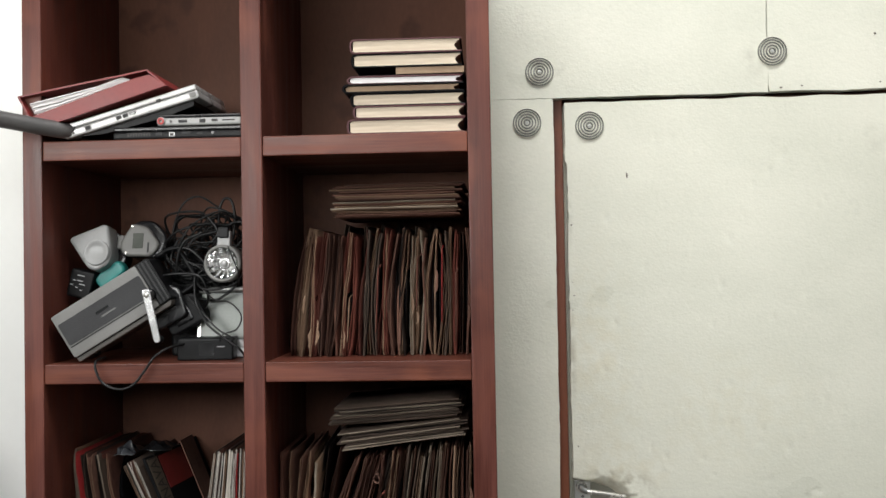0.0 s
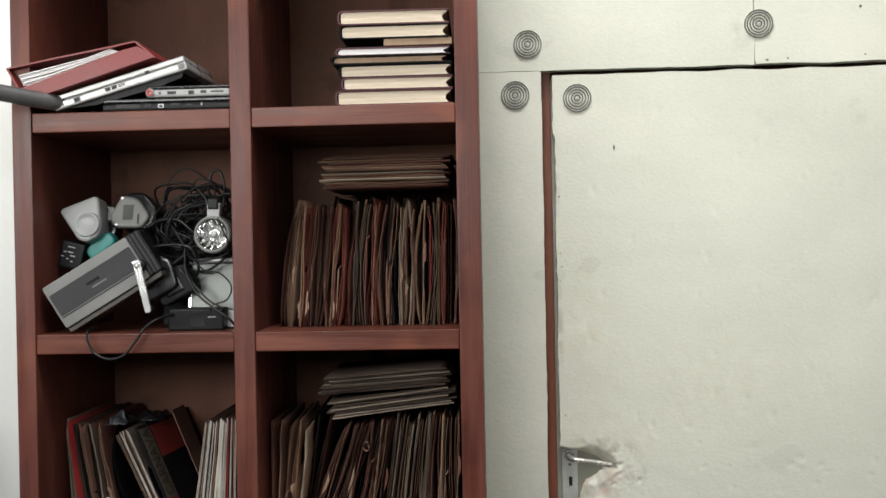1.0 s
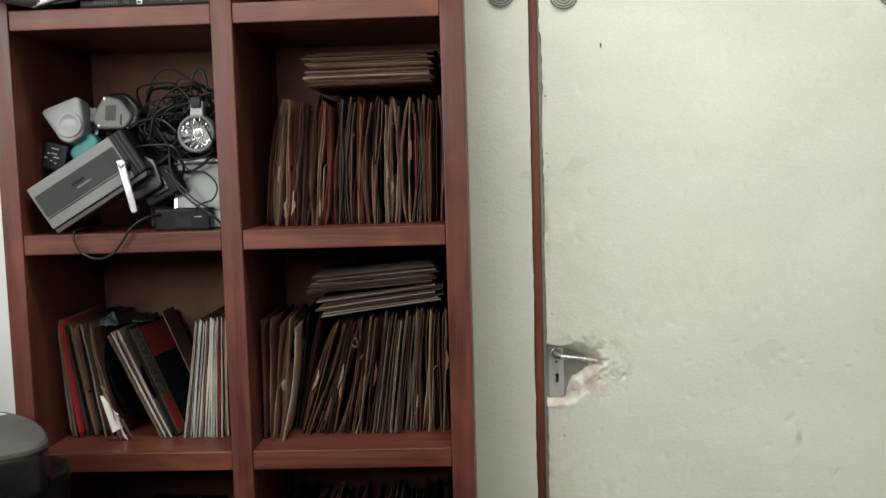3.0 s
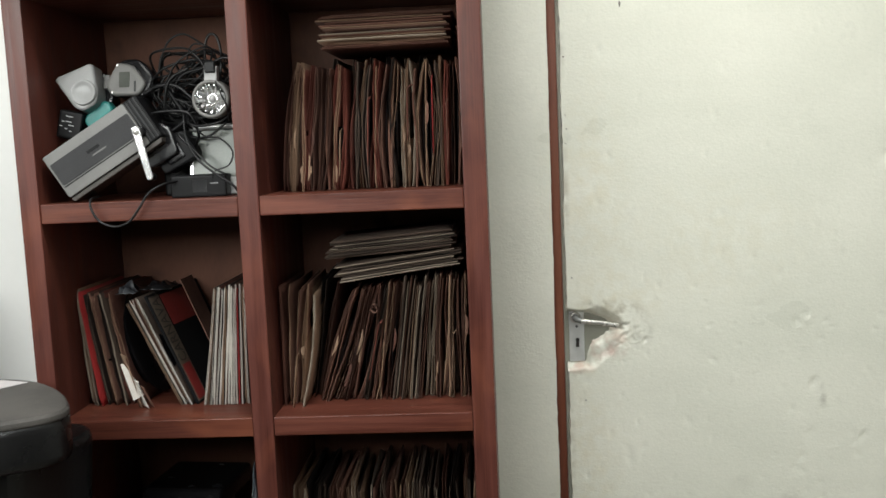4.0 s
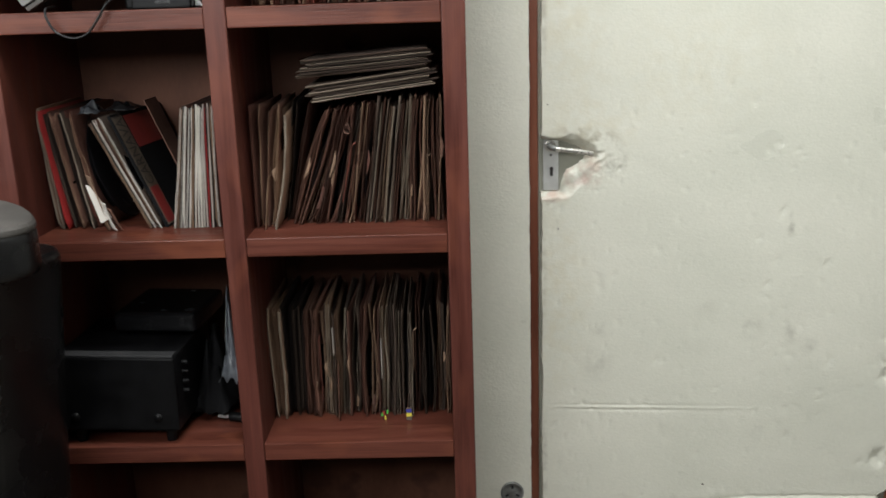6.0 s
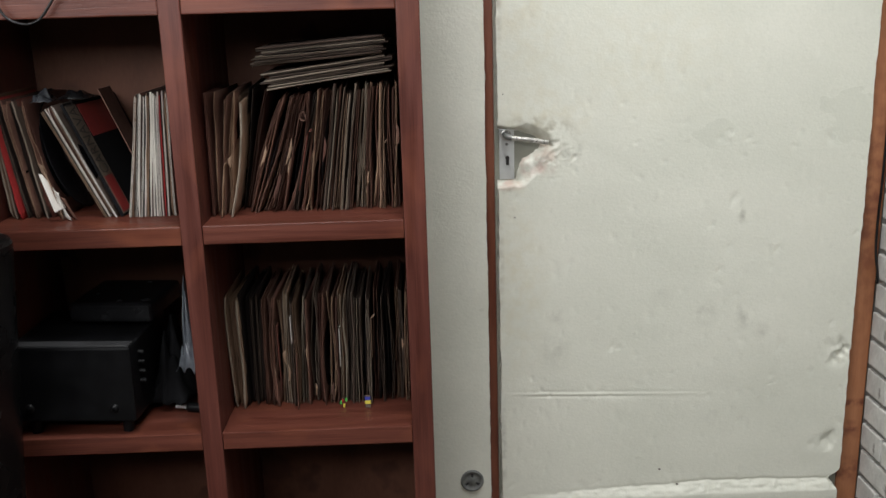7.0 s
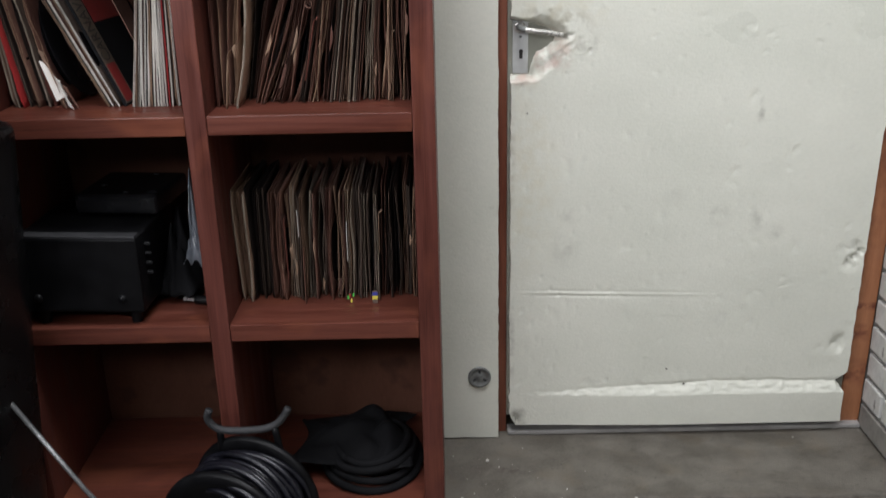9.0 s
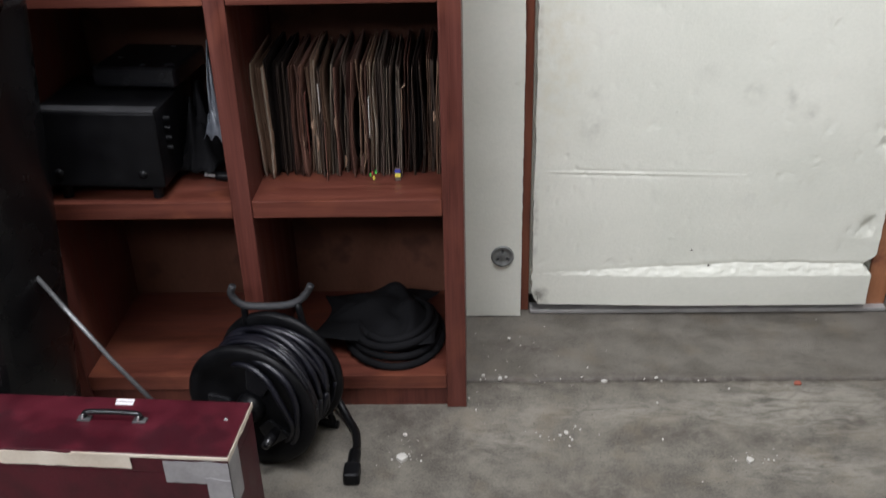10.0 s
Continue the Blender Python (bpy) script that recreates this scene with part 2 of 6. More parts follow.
    c = mix(layer(120, 2, 0.5, 0.69, 0.74), c, (0.05, 0.042, 0.035), 0.8)
    L(c, b.inputs["Base Color"])
    rr, bp = N("ShaderNodeMapRange"), N("ShaderNodeBump")
    rr.inputs[3].default_value, rr.inputs[4].default_value = 0.5, 0.8
    L(mottle, rr.inputs[0])
    L(rr.outputs[0], b.inputs["Roughness"])
    bp.inputs["Strength"].default_value, bp.inputs["Distance"].default_value = 0.35, 0.003
    L(grain, bp.inputs["Height"])
    L(bp.outputs[0], b.inputs["Normal"])
    return m


concrete = concrete_mat("concrete_floor", (0.060, 0.052, 0.041), (0.158, 0.143, 0.114), (0.32, 0.298, 0.25), 9.0,
    # last of these: a narrow dark band following the crack
    ((0.48, -0.10, 0.16, 0.05, 0.6), (0.70, -0.12, 0.12, 0.06, 0.6), (0.30, -0.30, 0.2, 0.1, 0.5), (0.06, 0.08, 0.08, 0.05, 0.5), (-0.1, -0.15, 0.07, 0.06, 0.5), (0.91, -0.06, 0.05, 0.03, 0.8), (0.55, 0.09, 0.6, 0.03, 0.5), (-0.2, 0.0, 0.25, 0.1, 0.5), (0.5, 0.104, 1.0, 0.012, 1.0)),
    ((0.80, 0.0, 0.36, 0.16, 0.65), (0.80, -0.22, 0.3, 0.08, 0.5), (0.35, -0.02, 0.3, 0.06, 0.4), (0.10, -0.12, 0.12, 0.10, 0.4)))
concrete_sill = concrete_mat("concrete_sill", (0.075, 0.066, 0.052), (0.137, 0.124, 0.102), (0.22, 0.20, 0.17), 8.0,
    # last of these: the same dark band on the crack's far side
    ((0.17, 0.25, 0.09, 0.035, 0.8), (0.10, 0.27, 0.04, 0.05, 0.5), (0.60, 0.30, 0.5, 0.03, 0.35), (0.45, 0.13, 0.6, 0.02, 0.4), (0.5, 0.110, 1.0, 0.012, 1.0)),
    ((0.85, 0.2, 0.25, 0.08, 0.3),))
brick_paint = surf("painted_brick", (0.46, 0.455, 0.43), (0.66, 0.655, 0.62), 14, 0.6, 0, 0.45, 90, rnd=0.1, spots=((0.25, 0.24, 0.22), 22, 0.62))
brick_bare = surf("bare_brick", (0.15, 0.14, 0.125), (0.25, 0.235, 0.21), 12, 0.8, 0, 0.4, 90, rnd=0.12)
mortar = surf("mortar", (0.20, 0.195, 0.18), (0.32, 0.315, 0.295), 20, 0.9, 0, 0.4, 120)
# ceiling out of view, also kept dark against bounced light
ceil_m = surf("unseen_ceiling_dark", (0.15, 0.15, 0.14), (0.19, 0.19, 0.18), 2, 0.7, 0, 0.1, 50)
washer_m = surf("washer_grey", (0.12, 0.123, 0.115), (0.24, 0.243, 0.228), 60, 0.35, 0.4, 0.05, 200)
washer_dark = surf("washer_dark", (0.13, 0.135, 0.13), (0.24, 0.245, 0.235), 60, 0.45, 0.3, 0.05, 200)
alu = surf("aluminium", (0.60, 0.61, 0.60), (0.72, 0.73, 0.72), 30, 0.38, 0.35, 0.04, 200)
steel = surf("worn_steel", (0.45, 0.44, 0.41), (0.64, 0.62, 0.58), 40, 0.25, 0.6, 0.06, 200)
chrome = surf("chrome", (0.86, 0.86, 0.86), (0.93, 0.93, 0.93), 20, 0.2, 0.75, 0, 100, rvar=0.05)
black_pl = surf("black_plastic", (0.0022, 0.0022, 0.0025), (0.006, 0.006, 0.0068), 20, 0.42, 0, 0.06, 300, spec=0.18)
black_gl = surf("black_gloss", (0.006, 0.006, 0.007), (0.012, 0.012, 0.013), 20, 0.22, 0, 0.03, 200)
black_leather = surf("black_leatherette", (0.004, 0.004, 0.0045), (0.010, 0.010, 0.010), 9, 0.28, 0, 0.10, 220, spec=0.4)
dusty_top = surf("dusty_leatherette", (0.035, 0.032, 0.029), (0.09, 0.082, 0.074), 14, 0.7, 0, 0.3, 220, spots=((0.045, 0.042, 0.04), 7, 0.62))
cable_m = surf("cable_rubber", (0.002, 0.002, 0.0022), (0.006, 0.006, 0.0065), 30, 0.42, 0, 0.05, 300, spec=0.35)
cable_grey = surf("grey_blue_cable", (0.0025, 0.0025, 0.0045), (0.008, 0.008, 0.013), 30, 0.36, 0, 0.08, 300)
grey_pl = surf("grey_plastic", (0.115, 0.113, 0.108), (0.15, 0.148, 0.142), 20, 0.4, 0, 0.08, 300)
grey_lt = surf("light_grey_plastic", (0.115, 0.112, 0.106), (0.16, 0.156, 0.148), 14, 0.4, 0, 0.06, 300)
grey_dk = surf("speaker_grille", (0.016, 0.016, 0.017), (0.034, 0.034, 0.036), 14, 0.6, 0, 0.5, 500)
card_dull = surf("dull_brown_plastic", (0.045, 0.038, 0.032), (0.075, 0.064, 0.054), 14, 0.5, 0, 0.08, 200)
silver = surf("silver_plastic", (0.36, 0.36, 0.355), (0.45, 0.45, 0.445), 14, 0.3, 0.35, 0.04, 300)
white_pl = surf("white_plastic", (0.24, 0.24, 0.237), (0.30, 0.30, 0.297), 14, 0.35, 0, 0.04, 200)
teal_m = surf("teal_rubber", (0.010, 0.15, 0.14), (0.018, 0.21, 0.19), 14, 0.45, 0, 0.05, 200)
lcd_m = surf("lcd_grey", (0.06, 0.065, 0.056), (0.09, 0.095, 0.084), 14, 0.2, 0, 0, 200)
drive_m = surf("greenish_grey_case", (0.10, 0.11, 0.10), (0.15, 0.16, 0.145), 8, 0.35, 0.2, 0.05, 200)
red_binder = surf("red_card", (0.14, 0.014, 0.014), (0.21, 0.024, 0.022), 8, 0.42, 0, 0.08, 120)
red_case = surf("maroon_leatherette", (0.034, 0.003, 0.0065), (0.082, 0.0068, 0.0145), 15, 0.42, 0, 0.15, 220, spots=((0.036, 0.003, 0.007), 9, 0.56))
cream_tape = surf("cream_binding", (0.55, 0.47, 0.37), (0.70, 0.63, 0.53), 14, 0.6, 0, 0.15, 150)
threshold_m = surf("threshold_metal", (0.28, 0.27, 0.26), (0.42, 0.41, 0.39), 14, 0.45, 0.2, 0.2, 120)
grey_tape = surf("grey_tape", (0.24, 0.23, 0.23), (0.36, 0.35, 0.35), 14, 0.4, 0, 0.2, 120)
paper = surf("book_pages", (0.50, 0.41, 0.31), (0.68, 0.585, 0.465), 12, 0.8, 0, 0.3, 60, (0.5, 1, 14))
paper_white = surf("white_paper", (0.72, 0.70, 0.70), (0.84, 0.83, 0.83), 12, 0.7, 0, 0.2, 60, (1, 1, 8))
paper_dull = surf("dull_paper", (0.44, 0.41, 0.41), (0.56, 0.53, 0.53), 9, 0.8, 0, 0.2, 60)
card = surf("brown_card", (0.30, 0.20, 0.13), (0.42, 0.30, 0.20), 12, 0.8, 0, 0.1, 90)
maroon_cloth = surf("maroon_cloth", (0.055, 0.014, 0.018), (0.09, 0.025, 0.028), 14, 0.7, 0, 0.15, 300)
black_cloth = surf("black_cloth", (0.0035, 0.0035, 0.004), (0.008, 0.008, 0.009), 14, 0.9, 0, 0.15, 300, spec=0.15)
ruddy = surf("reddish_sleeve", (0.11, 0.028, 0.02), (0.2, 0.062, 0.042), 7, 0.7, 0, 0.15, 70, rnd=0.35)
kraft = surf("kraft_sleeve", (0.096, 0.045, 0.032), (0.2, 0.099, 0.068), 7, 0.8, 0, 0.2, 70, rnd=0.45, spots=((0.13, 0.07, 0.045), 16, 0.64))
tan = surf("tan_sleeve", (0.21, 0.128, 0.082), (0.34, 0.225, 0.15), 7, 0.8, 0, 0.2, 70, rnd=0.25)
greyp = surf("grey_sleeve", (0.063, 0.0435, 0.033), (0.133, 0.093, 0.071), 7, 0.75, 0, 0.2, 70, rnd=0.35)
pale_edge = surf("worn_paper_edge", (0.2, 0.16, 0.12), (0.34, 0.28, 0.22), 9, 0.8, 0, 0.2, 90, rnd=0.25)
darkp = surf("dark_sleeve", (0.01, 0.0068, 0.006), (0.03, 0.019, 0.015), 7, 0.6, 0, 0.1, 70, rnd=0.4)
redp = surf("red_sleeve", (0.33, 0.024, 0.026), (0.47, 0.050, 0.046), 7, 0.5, 0, 0.1, 70, rnd=0.25)
brownp = surf("brown_sleeve", (0.058, 0.021, 0.0145), (0.125, 0.05, 0.033), 7, 0.7, 0, 0.15, 70, rnd=0.35)
whitep = surf("white_sleeve", (0.58, 0.55, 0.5), (0.76, 0.73, 0.68), 7, 0.6, 0, 0.1, 70, rnd=0.18)
shellac = surf("black_shellac", (0.007, 0.007, 0.008), (0.014, 0.014, 0.016), 7, 0.25, 0, 0.1, 400)
blue_m = surf("blue_cloth", (0.02, 0.22, 0.62), (0.04, 0.32, 0.78), 14, 0.7, 0, 0.3, 150)
pipe_m = surf("grey_tube", (0.085, 0.083, 0.083), (0.13, 0.125, 0.125), 9, 0.35, 0.3, 0.05, 150)
fabric = surf("patterned_fabric", (0.03, 0.028, 0.03), (0.15, 0.14, 0.14), 26, 0.85, 0, 0.3, 250, spots=((0.018, 0.018, 0.02), 30, 0.52))
print_black = surf("black_print", (0.015, 0.013, 0.012), (0.03, 0.026, 0.024), 14, 0.5, 0, 0, 100)
print_red = surf("red_print", (0.17, 0.016, 0.016), (0.26, 0.03, 0.026), 14, 0.5, 0, 0, 100)
mirror_m = surf("mirror_reflector", (0.9, 0.9, 0.9), (0.95, 0.95, 0.95), 20, 0.06, 1.0, 0, 100, rvar=0.03)
film_lt = surf("grey_blue_film", (0.07, 0.077, 0.09), (0.20, 0.215, 0.24), 14, 0.22, 0, 0.3, 60)
clasp_m = surf("worn_clasp", (0.10, 0.10, 0.10), (0.40, 0.40, 0.40), 70, 0.3, 0.4, 0.2, 200)
rod_steel = surf("dull_steel", (0.10, 0.10, 0.10), (0.20, 0.20, 0.20), 30, 0.35, 0.5, 0.05, 200)
print_white = surf("white_print", (0.22, 0.22, 0.22), (0.34, 0.34, 0.34), 14, 0.5, 0, 0, 100)
stripe_m = surf("cover_stripe", (0.085, 0.068, 0.05), (0.13, 0.105, 0.08), 14, 0.5, 0, 0, 100)
yellow_m = surf("yellow_print", (0.6, 0.5, 0.06), (0.7, 0.6, 0.1), 14, 0.5, 0, 0, 100)
blue_dk = surf("blue_print", (0.03, 0.04, 0.25), (0.05, 0.06, 0.35), 14, 0.5, 0, 0, 100)
green_m = surf("green_print", (0.05, 0.35, 0.05), (0.1, 0.5, 0.08), 14, 0.5, 0, 0, 100)
bag_m = surf("grey_film", (0.018, 0.019, 0.022), (0.06, 0.064, 0.072), 12, 0.25, 0, 0.3, 60)
crumb_m = surf("plaster_white", (0.42, 0.40, 0.36), (0.58, 0.56, 0.51), 30, 0.8, 0, 0.2, 200)
crumb_red = surf("red_chip", (0.26, 0.07, 0.045), (0.34, 0.10, 0.06), 30, 0.8, 0, 0.2, 200)
dirt_m = surf("dirt_mark", (0.10, 0.09, 0.075), (0.20, 0.18, 0.15), 30, 0.8, 0, 0.1, 200)

# ---- mesh helpers ----


def link(name, bm, mat, smooth=False):
    me = bpy.data.meshes.new(name)
    bm.normal_update()
    bm.to_mesh(me)
    bm.free()
    for m in (mat if isinstance(mat, (list, tuple)) else [mat]):
        me.materials.append(m)
    if smooth:
        for p in me.polygons:
            p.use_smooth = True
    return new(name, me)


def part(name, bm, mat, parent, label="", smooth=False):
    ob = link(name, bm, mat, smooth)
    ob.parent = parent
    if label:
        ob["label"] = label
    return ob


def thing(name, m, label, category, group="", kind=""):
    ob = new(name)
    ob.empty_display_size = 0.05
    ob.matrix_world = m
    return tagged(ob, label, category, group, kind)


def box(x0, x1, y0, y1, z0, z1, bev=0.0, seg=2, bm=None, m=None):
    own = bmesh.new()
    bmesh.ops.create_cube(own, size=1)
    for v in own.verts:
        v.co = Vector(((x0 + x1) / 2 + v.co.x * (x1 - x0), (y0 + y1) / 2 + v.co.y * (y1 - y0), (z0 + z1) / 2 + v.co.z * (z1 - z0)))
    if bev:
        bmesh.ops.bevel(own, geom=own.edges[:], offset=bev, segments=seg, affect="EDGES", profile=0.6)
    if m is not None:
        own.transform(m)
    return merge(bm, own)


def merge(bm, own):
    if bm is None:
        return own
    tmp = bpy.data.meshes.new("tmp")
    own.to_mesh(tmp)
    own.free()
    bm.from_mesh(tmp)
    bpy.data.meshes.remove(tmp)
    return bm


def prism(pts, d0, d1, axis="z", bev=0.0, seg=2, bm=None, m=None):
    """A polygon drawn out from d0 to d1 along an axis (y: pts are x, z; x: pts are y, z)."""
    own = bmesh.new()
    put = {"z": lambda p, d: (p[0], p[1], d), "y": lambda p, d: (p[0], d, p[1]), "x": lambda p, d: (d, p[0], p[1])}[axis]
    a = [own.verts.new(put(p, d0)) for p in pts]
    b = [own.verts.new(put(p, d1)) for p in pts]
    own.faces.new(a), own.faces.new(b[::-1])
    for i in range(len(pts)):
        j = (i + 1) % len(pts)
        own.faces.new((a[i], b[i], b[j], a[j]))
    bmesh.ops.recalc_face_normals(own, faces=own.faces[:])
    if bev:
        es = [e for e in own.edges if (e.verts[0] in a) == (e.verts[1] in a)]
        bmesh.ops.bevel(own, geom=es, offset=bev, segments=seg, affect="EDGES", profile=0.6)
    if m is not None:
        own.transform(m)
    return merge(bm, own)


def rounded(pts, r, n=5):
    """The polygon with its corners rounded."""
    out = []
    k = len(pts)
    for i in range(k):
        p, a, b = Vector(pts[i]), Vector(pts[i - 1]), Vector(pts[(i + 1) % k])
        d = min(r, (a - p).length * 0.45, (b - p).length * 0.45)
        s, e = p + (a - p).normalized() * d, p + (b - p).normalized() * d
        for j in range(n + 1):
            t = j / n
            out.append(tuple(s * (1 - t) ** 2 + p * 2 * t * (1 - t) + e * t * t))
    return out


def lathe(profile, n=24, bm=None, m=None):
    """Turns a profile of (radius, height) about z."""
    own = bmesh.new()
    rings = []
    for r, z in profile:
        if r < 1e-6:
            rings.append([own.verts.new((0, 0, z))])
        else:
            rings.append([own.verts.new((r * math.cos(2 * math.pi * i / n), r * math.sin(2 * math.pi * i / n), z)) for i in range(n)])
    for a, b in zip(rings, rings[1:]):
        for i in range(n):
            j = (i + 1) % n
            q = [a[i % len(a)], a[j % len(a)], b[j % len(b)], b[i % len(b)]]
            u = list(dict.fromkeys(q))
            if len(u) > 2:
                own.faces.new(u)
    bmesh.ops.recalc_face_normals(own, faces=own.faces[:])
    if m is not None:
        own.transform(m)
    return merge(bm, own)


def glide(pts, step=6):
    """A smooth line through the points."""
    P = [Vector(p) for p in pts]
    P = [P[0] * 2 - P[1]] + P + [P[-1] * 2 - P[-2]]
    out = []
    for i in range(1, len(P) - 2):
        a, b, c, d = P[i - 1:i + 3]
        for k in range(step):
            t = k / step
            out.append(0.5 * (2 * b + (c - a) * t + (2 * a - 5 * b + 4 * c - d) * t * t + (3 * b - a - 3 * c + d) * t ** 3))
    out.append(P[-2])
    return out


def tube(pts, r, n=8, step=6, bm=None, smooth=True, taper=None):
    own = bmesh.new()
    line = glide(pts, step) if smooth else [Vector(p) for p in pts]
    side = None
    rings = []
    for i, p in enumerate(line):
        d = (line[min(i + 1, len(line) - 1)] - line[max(i - 1, 0)]).normalized()
        if side is None:
            side = d.orthogonal().normalized()
        side = (side - d * side.dot(d)).normalized()
        up = d.cross(side)
        rr = r if taper is None else r + (taper - r) * i / (len(line) - 1)
        rings.append([own.verts.new(p + (side * math.cos(2 * math.pi * k / n) + up * math.sin(2 * math.pi * k / n)) * rr) for k in range(n)])
    for a, b in zip(rings, rings[1:]):
        for k in range(n):
            own.faces.new((a[k], a[(k + 1) % n], b[(k + 1) % n], b[k]))
    own.faces.new(rings[0][::-1]), own.faces.new(rings[-1])
    return merge(bm, own)


def letters(body, size, m, mat, parent, depth=0.0004):
    cu = bpy.data.curves.new("lettering", "FONT")
    cu.body, cu.size, cu.extrude, cu.resolution_u = body, size, depth, 2
    tmp = new("lettering", cu)
    me = bpy.data.meshes.new_from_object(tmp.evaluated_get(bpy.context.evaluated_depsgraph_get()))
    bpy.data.objects.remove(tmp)
    me.transform(m)
    me.materials.clear()
    me.materials.append(mat)
    ob = new("lettering", me)
    ob.parent = parent
    return ob


# ---- the room ----
LEFT, RIGHT, BACK = -3.4, 1.17, 0.436


def setting(name, bm, mat, label, category, smooth=False):
    return tagged(link(name, bm, mat, smooth), label, category, kind="structure")


def floor_sheet():
    bm = bmesh.new()
    ys = [REAR - 0.1, -2, -1.4, -1, -0.7, -0.5, -0.35, -0.2, -0.1, 0.0, 0.05, 0.085, 0.098, 0.1025, 0.1052, 0.107, 0.1088, 0.1115, 0.116, 0.128, 0.16, 0.2, 0.25, 0.3, 0.35, 0.42, 0.9]
    xs = [LEFT, -1.6, -0.9, -0.4] + [i * 0.0125 for i in range(-16, 96)]
    rows = []
    for y in ys:
        row = []
        for x in xs:
            w = max(0.0, 1 - abs(y - 0.107) / 0.0058) + 0.15 * max(0.0, 1 - abs(y - 0.107) / 0.012)
            dy = 0.010 * noise.noise((x * 9, 3, 0)) + 0.004 * noise.noise((x * 40, 7, 0))
            k = max(0.0, 1 - abs(y - 0.107) / 0.09)
            z = -0.020 * w * (0.85 + 0.9 * noise.noise((x * 14, 1, 5))) - 0.002 * (y > 0.107) + 0.0012 * noise.noise((x * 6, y * 6, 2))
            row.append(bm.verts.new((x, y + dy * k, min(0.0, z))))
        rows.append(row)
    for a, b in zip(rows, rows[1:]):
        for i in range(len(xs) - 1):
            f = bm.faces.new((a[i], a[i + 1], b[i + 1], b[i]))
            f.material_index = 1 if a[i].co.y > 0.1 else 0
    return bm


setting("floor", floor_sheet(), [concrete, concrete_sill], "stained grey concrete floor with a crack along the doorway", "floor", True)
# unseen ceiling, cut open for the added top light
bm = box(LEFT - 0.1, SX0, REAR - 0.1, 0.9, CEIL, CEIL + 0.1)
box(SX1, RIGHT + 0.2, REAR - 0.1, 0.9, CEIL, CEIL + 0.1, bm=bm)
box(SX0, SX1, REAR - 0.1, SY0, CEIL, CEIL + 0.1, bm=bm)
box(SX0, SX1, SY1, 0.9, CEIL, CEIL + 0.1, bm=bm)
setting("ceiling", bm, ceil_m, "plain grey unseen ceiling with an opening added for light", "ceiling")
bm = box(LEFT - 0.1, 0.150, BACK, 0.62, 0.0, CEIL)
box(0.150, RIGHT + 0.2, BACK, 0.62, 2.075, CEIL, bm=bm)
setting("wall_back", bm, wall_white, "white plastered wall behind the bookcase", "wall")
setting("wall_left", box(LEFT - 0.1, LEFT, REAR - 0.1, BACK, 0, CEIL), wall_grey, "plain unseen side wall, kept dark to cut bounced light", "wall")
# unseen wall, cut open for the two added rear lights
bm = box(LEFT, RIGHT + 0.2, REAR - 0.1, REAR, 0, LZ0)
box(LEFT, LX0, REAR - 0.1, REAR, LZ0, LZ1, bm=bm)
box(LX1, RIGHT + 0.2, REAR - 0.1, REAR, LZ0, LZ1, bm=bm)
box(LEFT, RIGHT + 0.2, REAR - 0.1, REAR, LZ1, WZ0, bm=bm)
box(LEFT, WX0, REAR - 0.1, REAR, WZ0, WZ1, bm=bm)
box(WX1, RIGHT + 0.2, REAR - 0.1, REAR, WZ0, WZ1, bm=bm)
box(LEFT, RIGHT + 0.2, REAR - 0.1, REAR, WZ1, CEIL, bm=bm)
setting("wall_rear", bm, wall_grey, "plain dark unseen wall with two openings added for light", "wall")
brick_wall = setting("wall_right", box(RIGHT + 0.004, RIGHT + 0.2, REAR, 0.62, 0, CEIL), mortar, "white painted brick side wall with grey joints", "wall")
setting("wall_doorway", box(0.150, RIGHT + 0.2, 0.60, 0.70, 0, 2.075), wall_white, "plain wall closing the doorway behind the door", "wall")

# ---- painted foam boards over wall and door ----


def seg_dist(x, z, poly):
    best, inside = 9.0, False
    for (ax, az), (bx, bz) in zip(poly, poly[1:] + poly[:1]):
        dx, dz = bx - ax, bz - az
        t = max(0.0, min(1.0, ((x - ax) * dx + (z - az) * dz) / (dx * dx + dz * dz)))
        best = min(best, math.hypot(x - ax - t * dx, z - az - t * dz))
        if (az > z) != (bz > z) and x < ax + (z - az) / dz * dx:
            inside = not inside
    return -best if inside else best


def foam_board(name, xs, zs, front, thick, dent, rag, parent=None, label=""):
    """A board whose face follows dent(x, z), with uneven edges given by rag(u, v) -> dx, dz."""
    bm = bmesh.new()
    grid = []
    for z in zs:
        row = []
        for x in xs:
            dx, dz = rag(x, z)
            row.append(bm.verts.new((x + dx, front + dent(x, z), z + dz)))
        grid.append(row)
    for a, b in zip(grid, grid[1:]):
        for i in range(len(xs) - 1):
            bm.faces.new((a[i], a[i + 1], b[i + 1], b[i]))
    rim = grid[0] + [r[-1] for r in grid[1:]] + grid[-1][-2::-1] + [r[0] for r in grid[-2:0:-1]]
    lip = [bm.verts.new((v.co.x, v.co.y + 0.0025, v.co.z)) for v in rim]
    back = [bm.verts.new((v.co.x, front + thick, v.co.z)) for v in rim]
    k, sides = len(rim), set()
    for i in range(k):
        j = (i + 1) % k
        sides.add(bm.faces.new((rim[j], rim[i], back[i], back[j])))
    for v in lip:
        bm.verts.remove(v)
    fronts = set(bm.faces) - sides
    bm.faces.new(back)
    bmesh.ops.recalc_face_normals(bm, faces=bm.faces[:])
    for f in fronts:
        f.smooth = True
    for e in bm.edges:
        e.smooth = all(f in fronts for f in e.link_faces)
    return bm


def spread(a, b, step):
    n = max(1, round((b - a) / step))
    return [a + (b - a) * i / n for i in range(n + 1)]


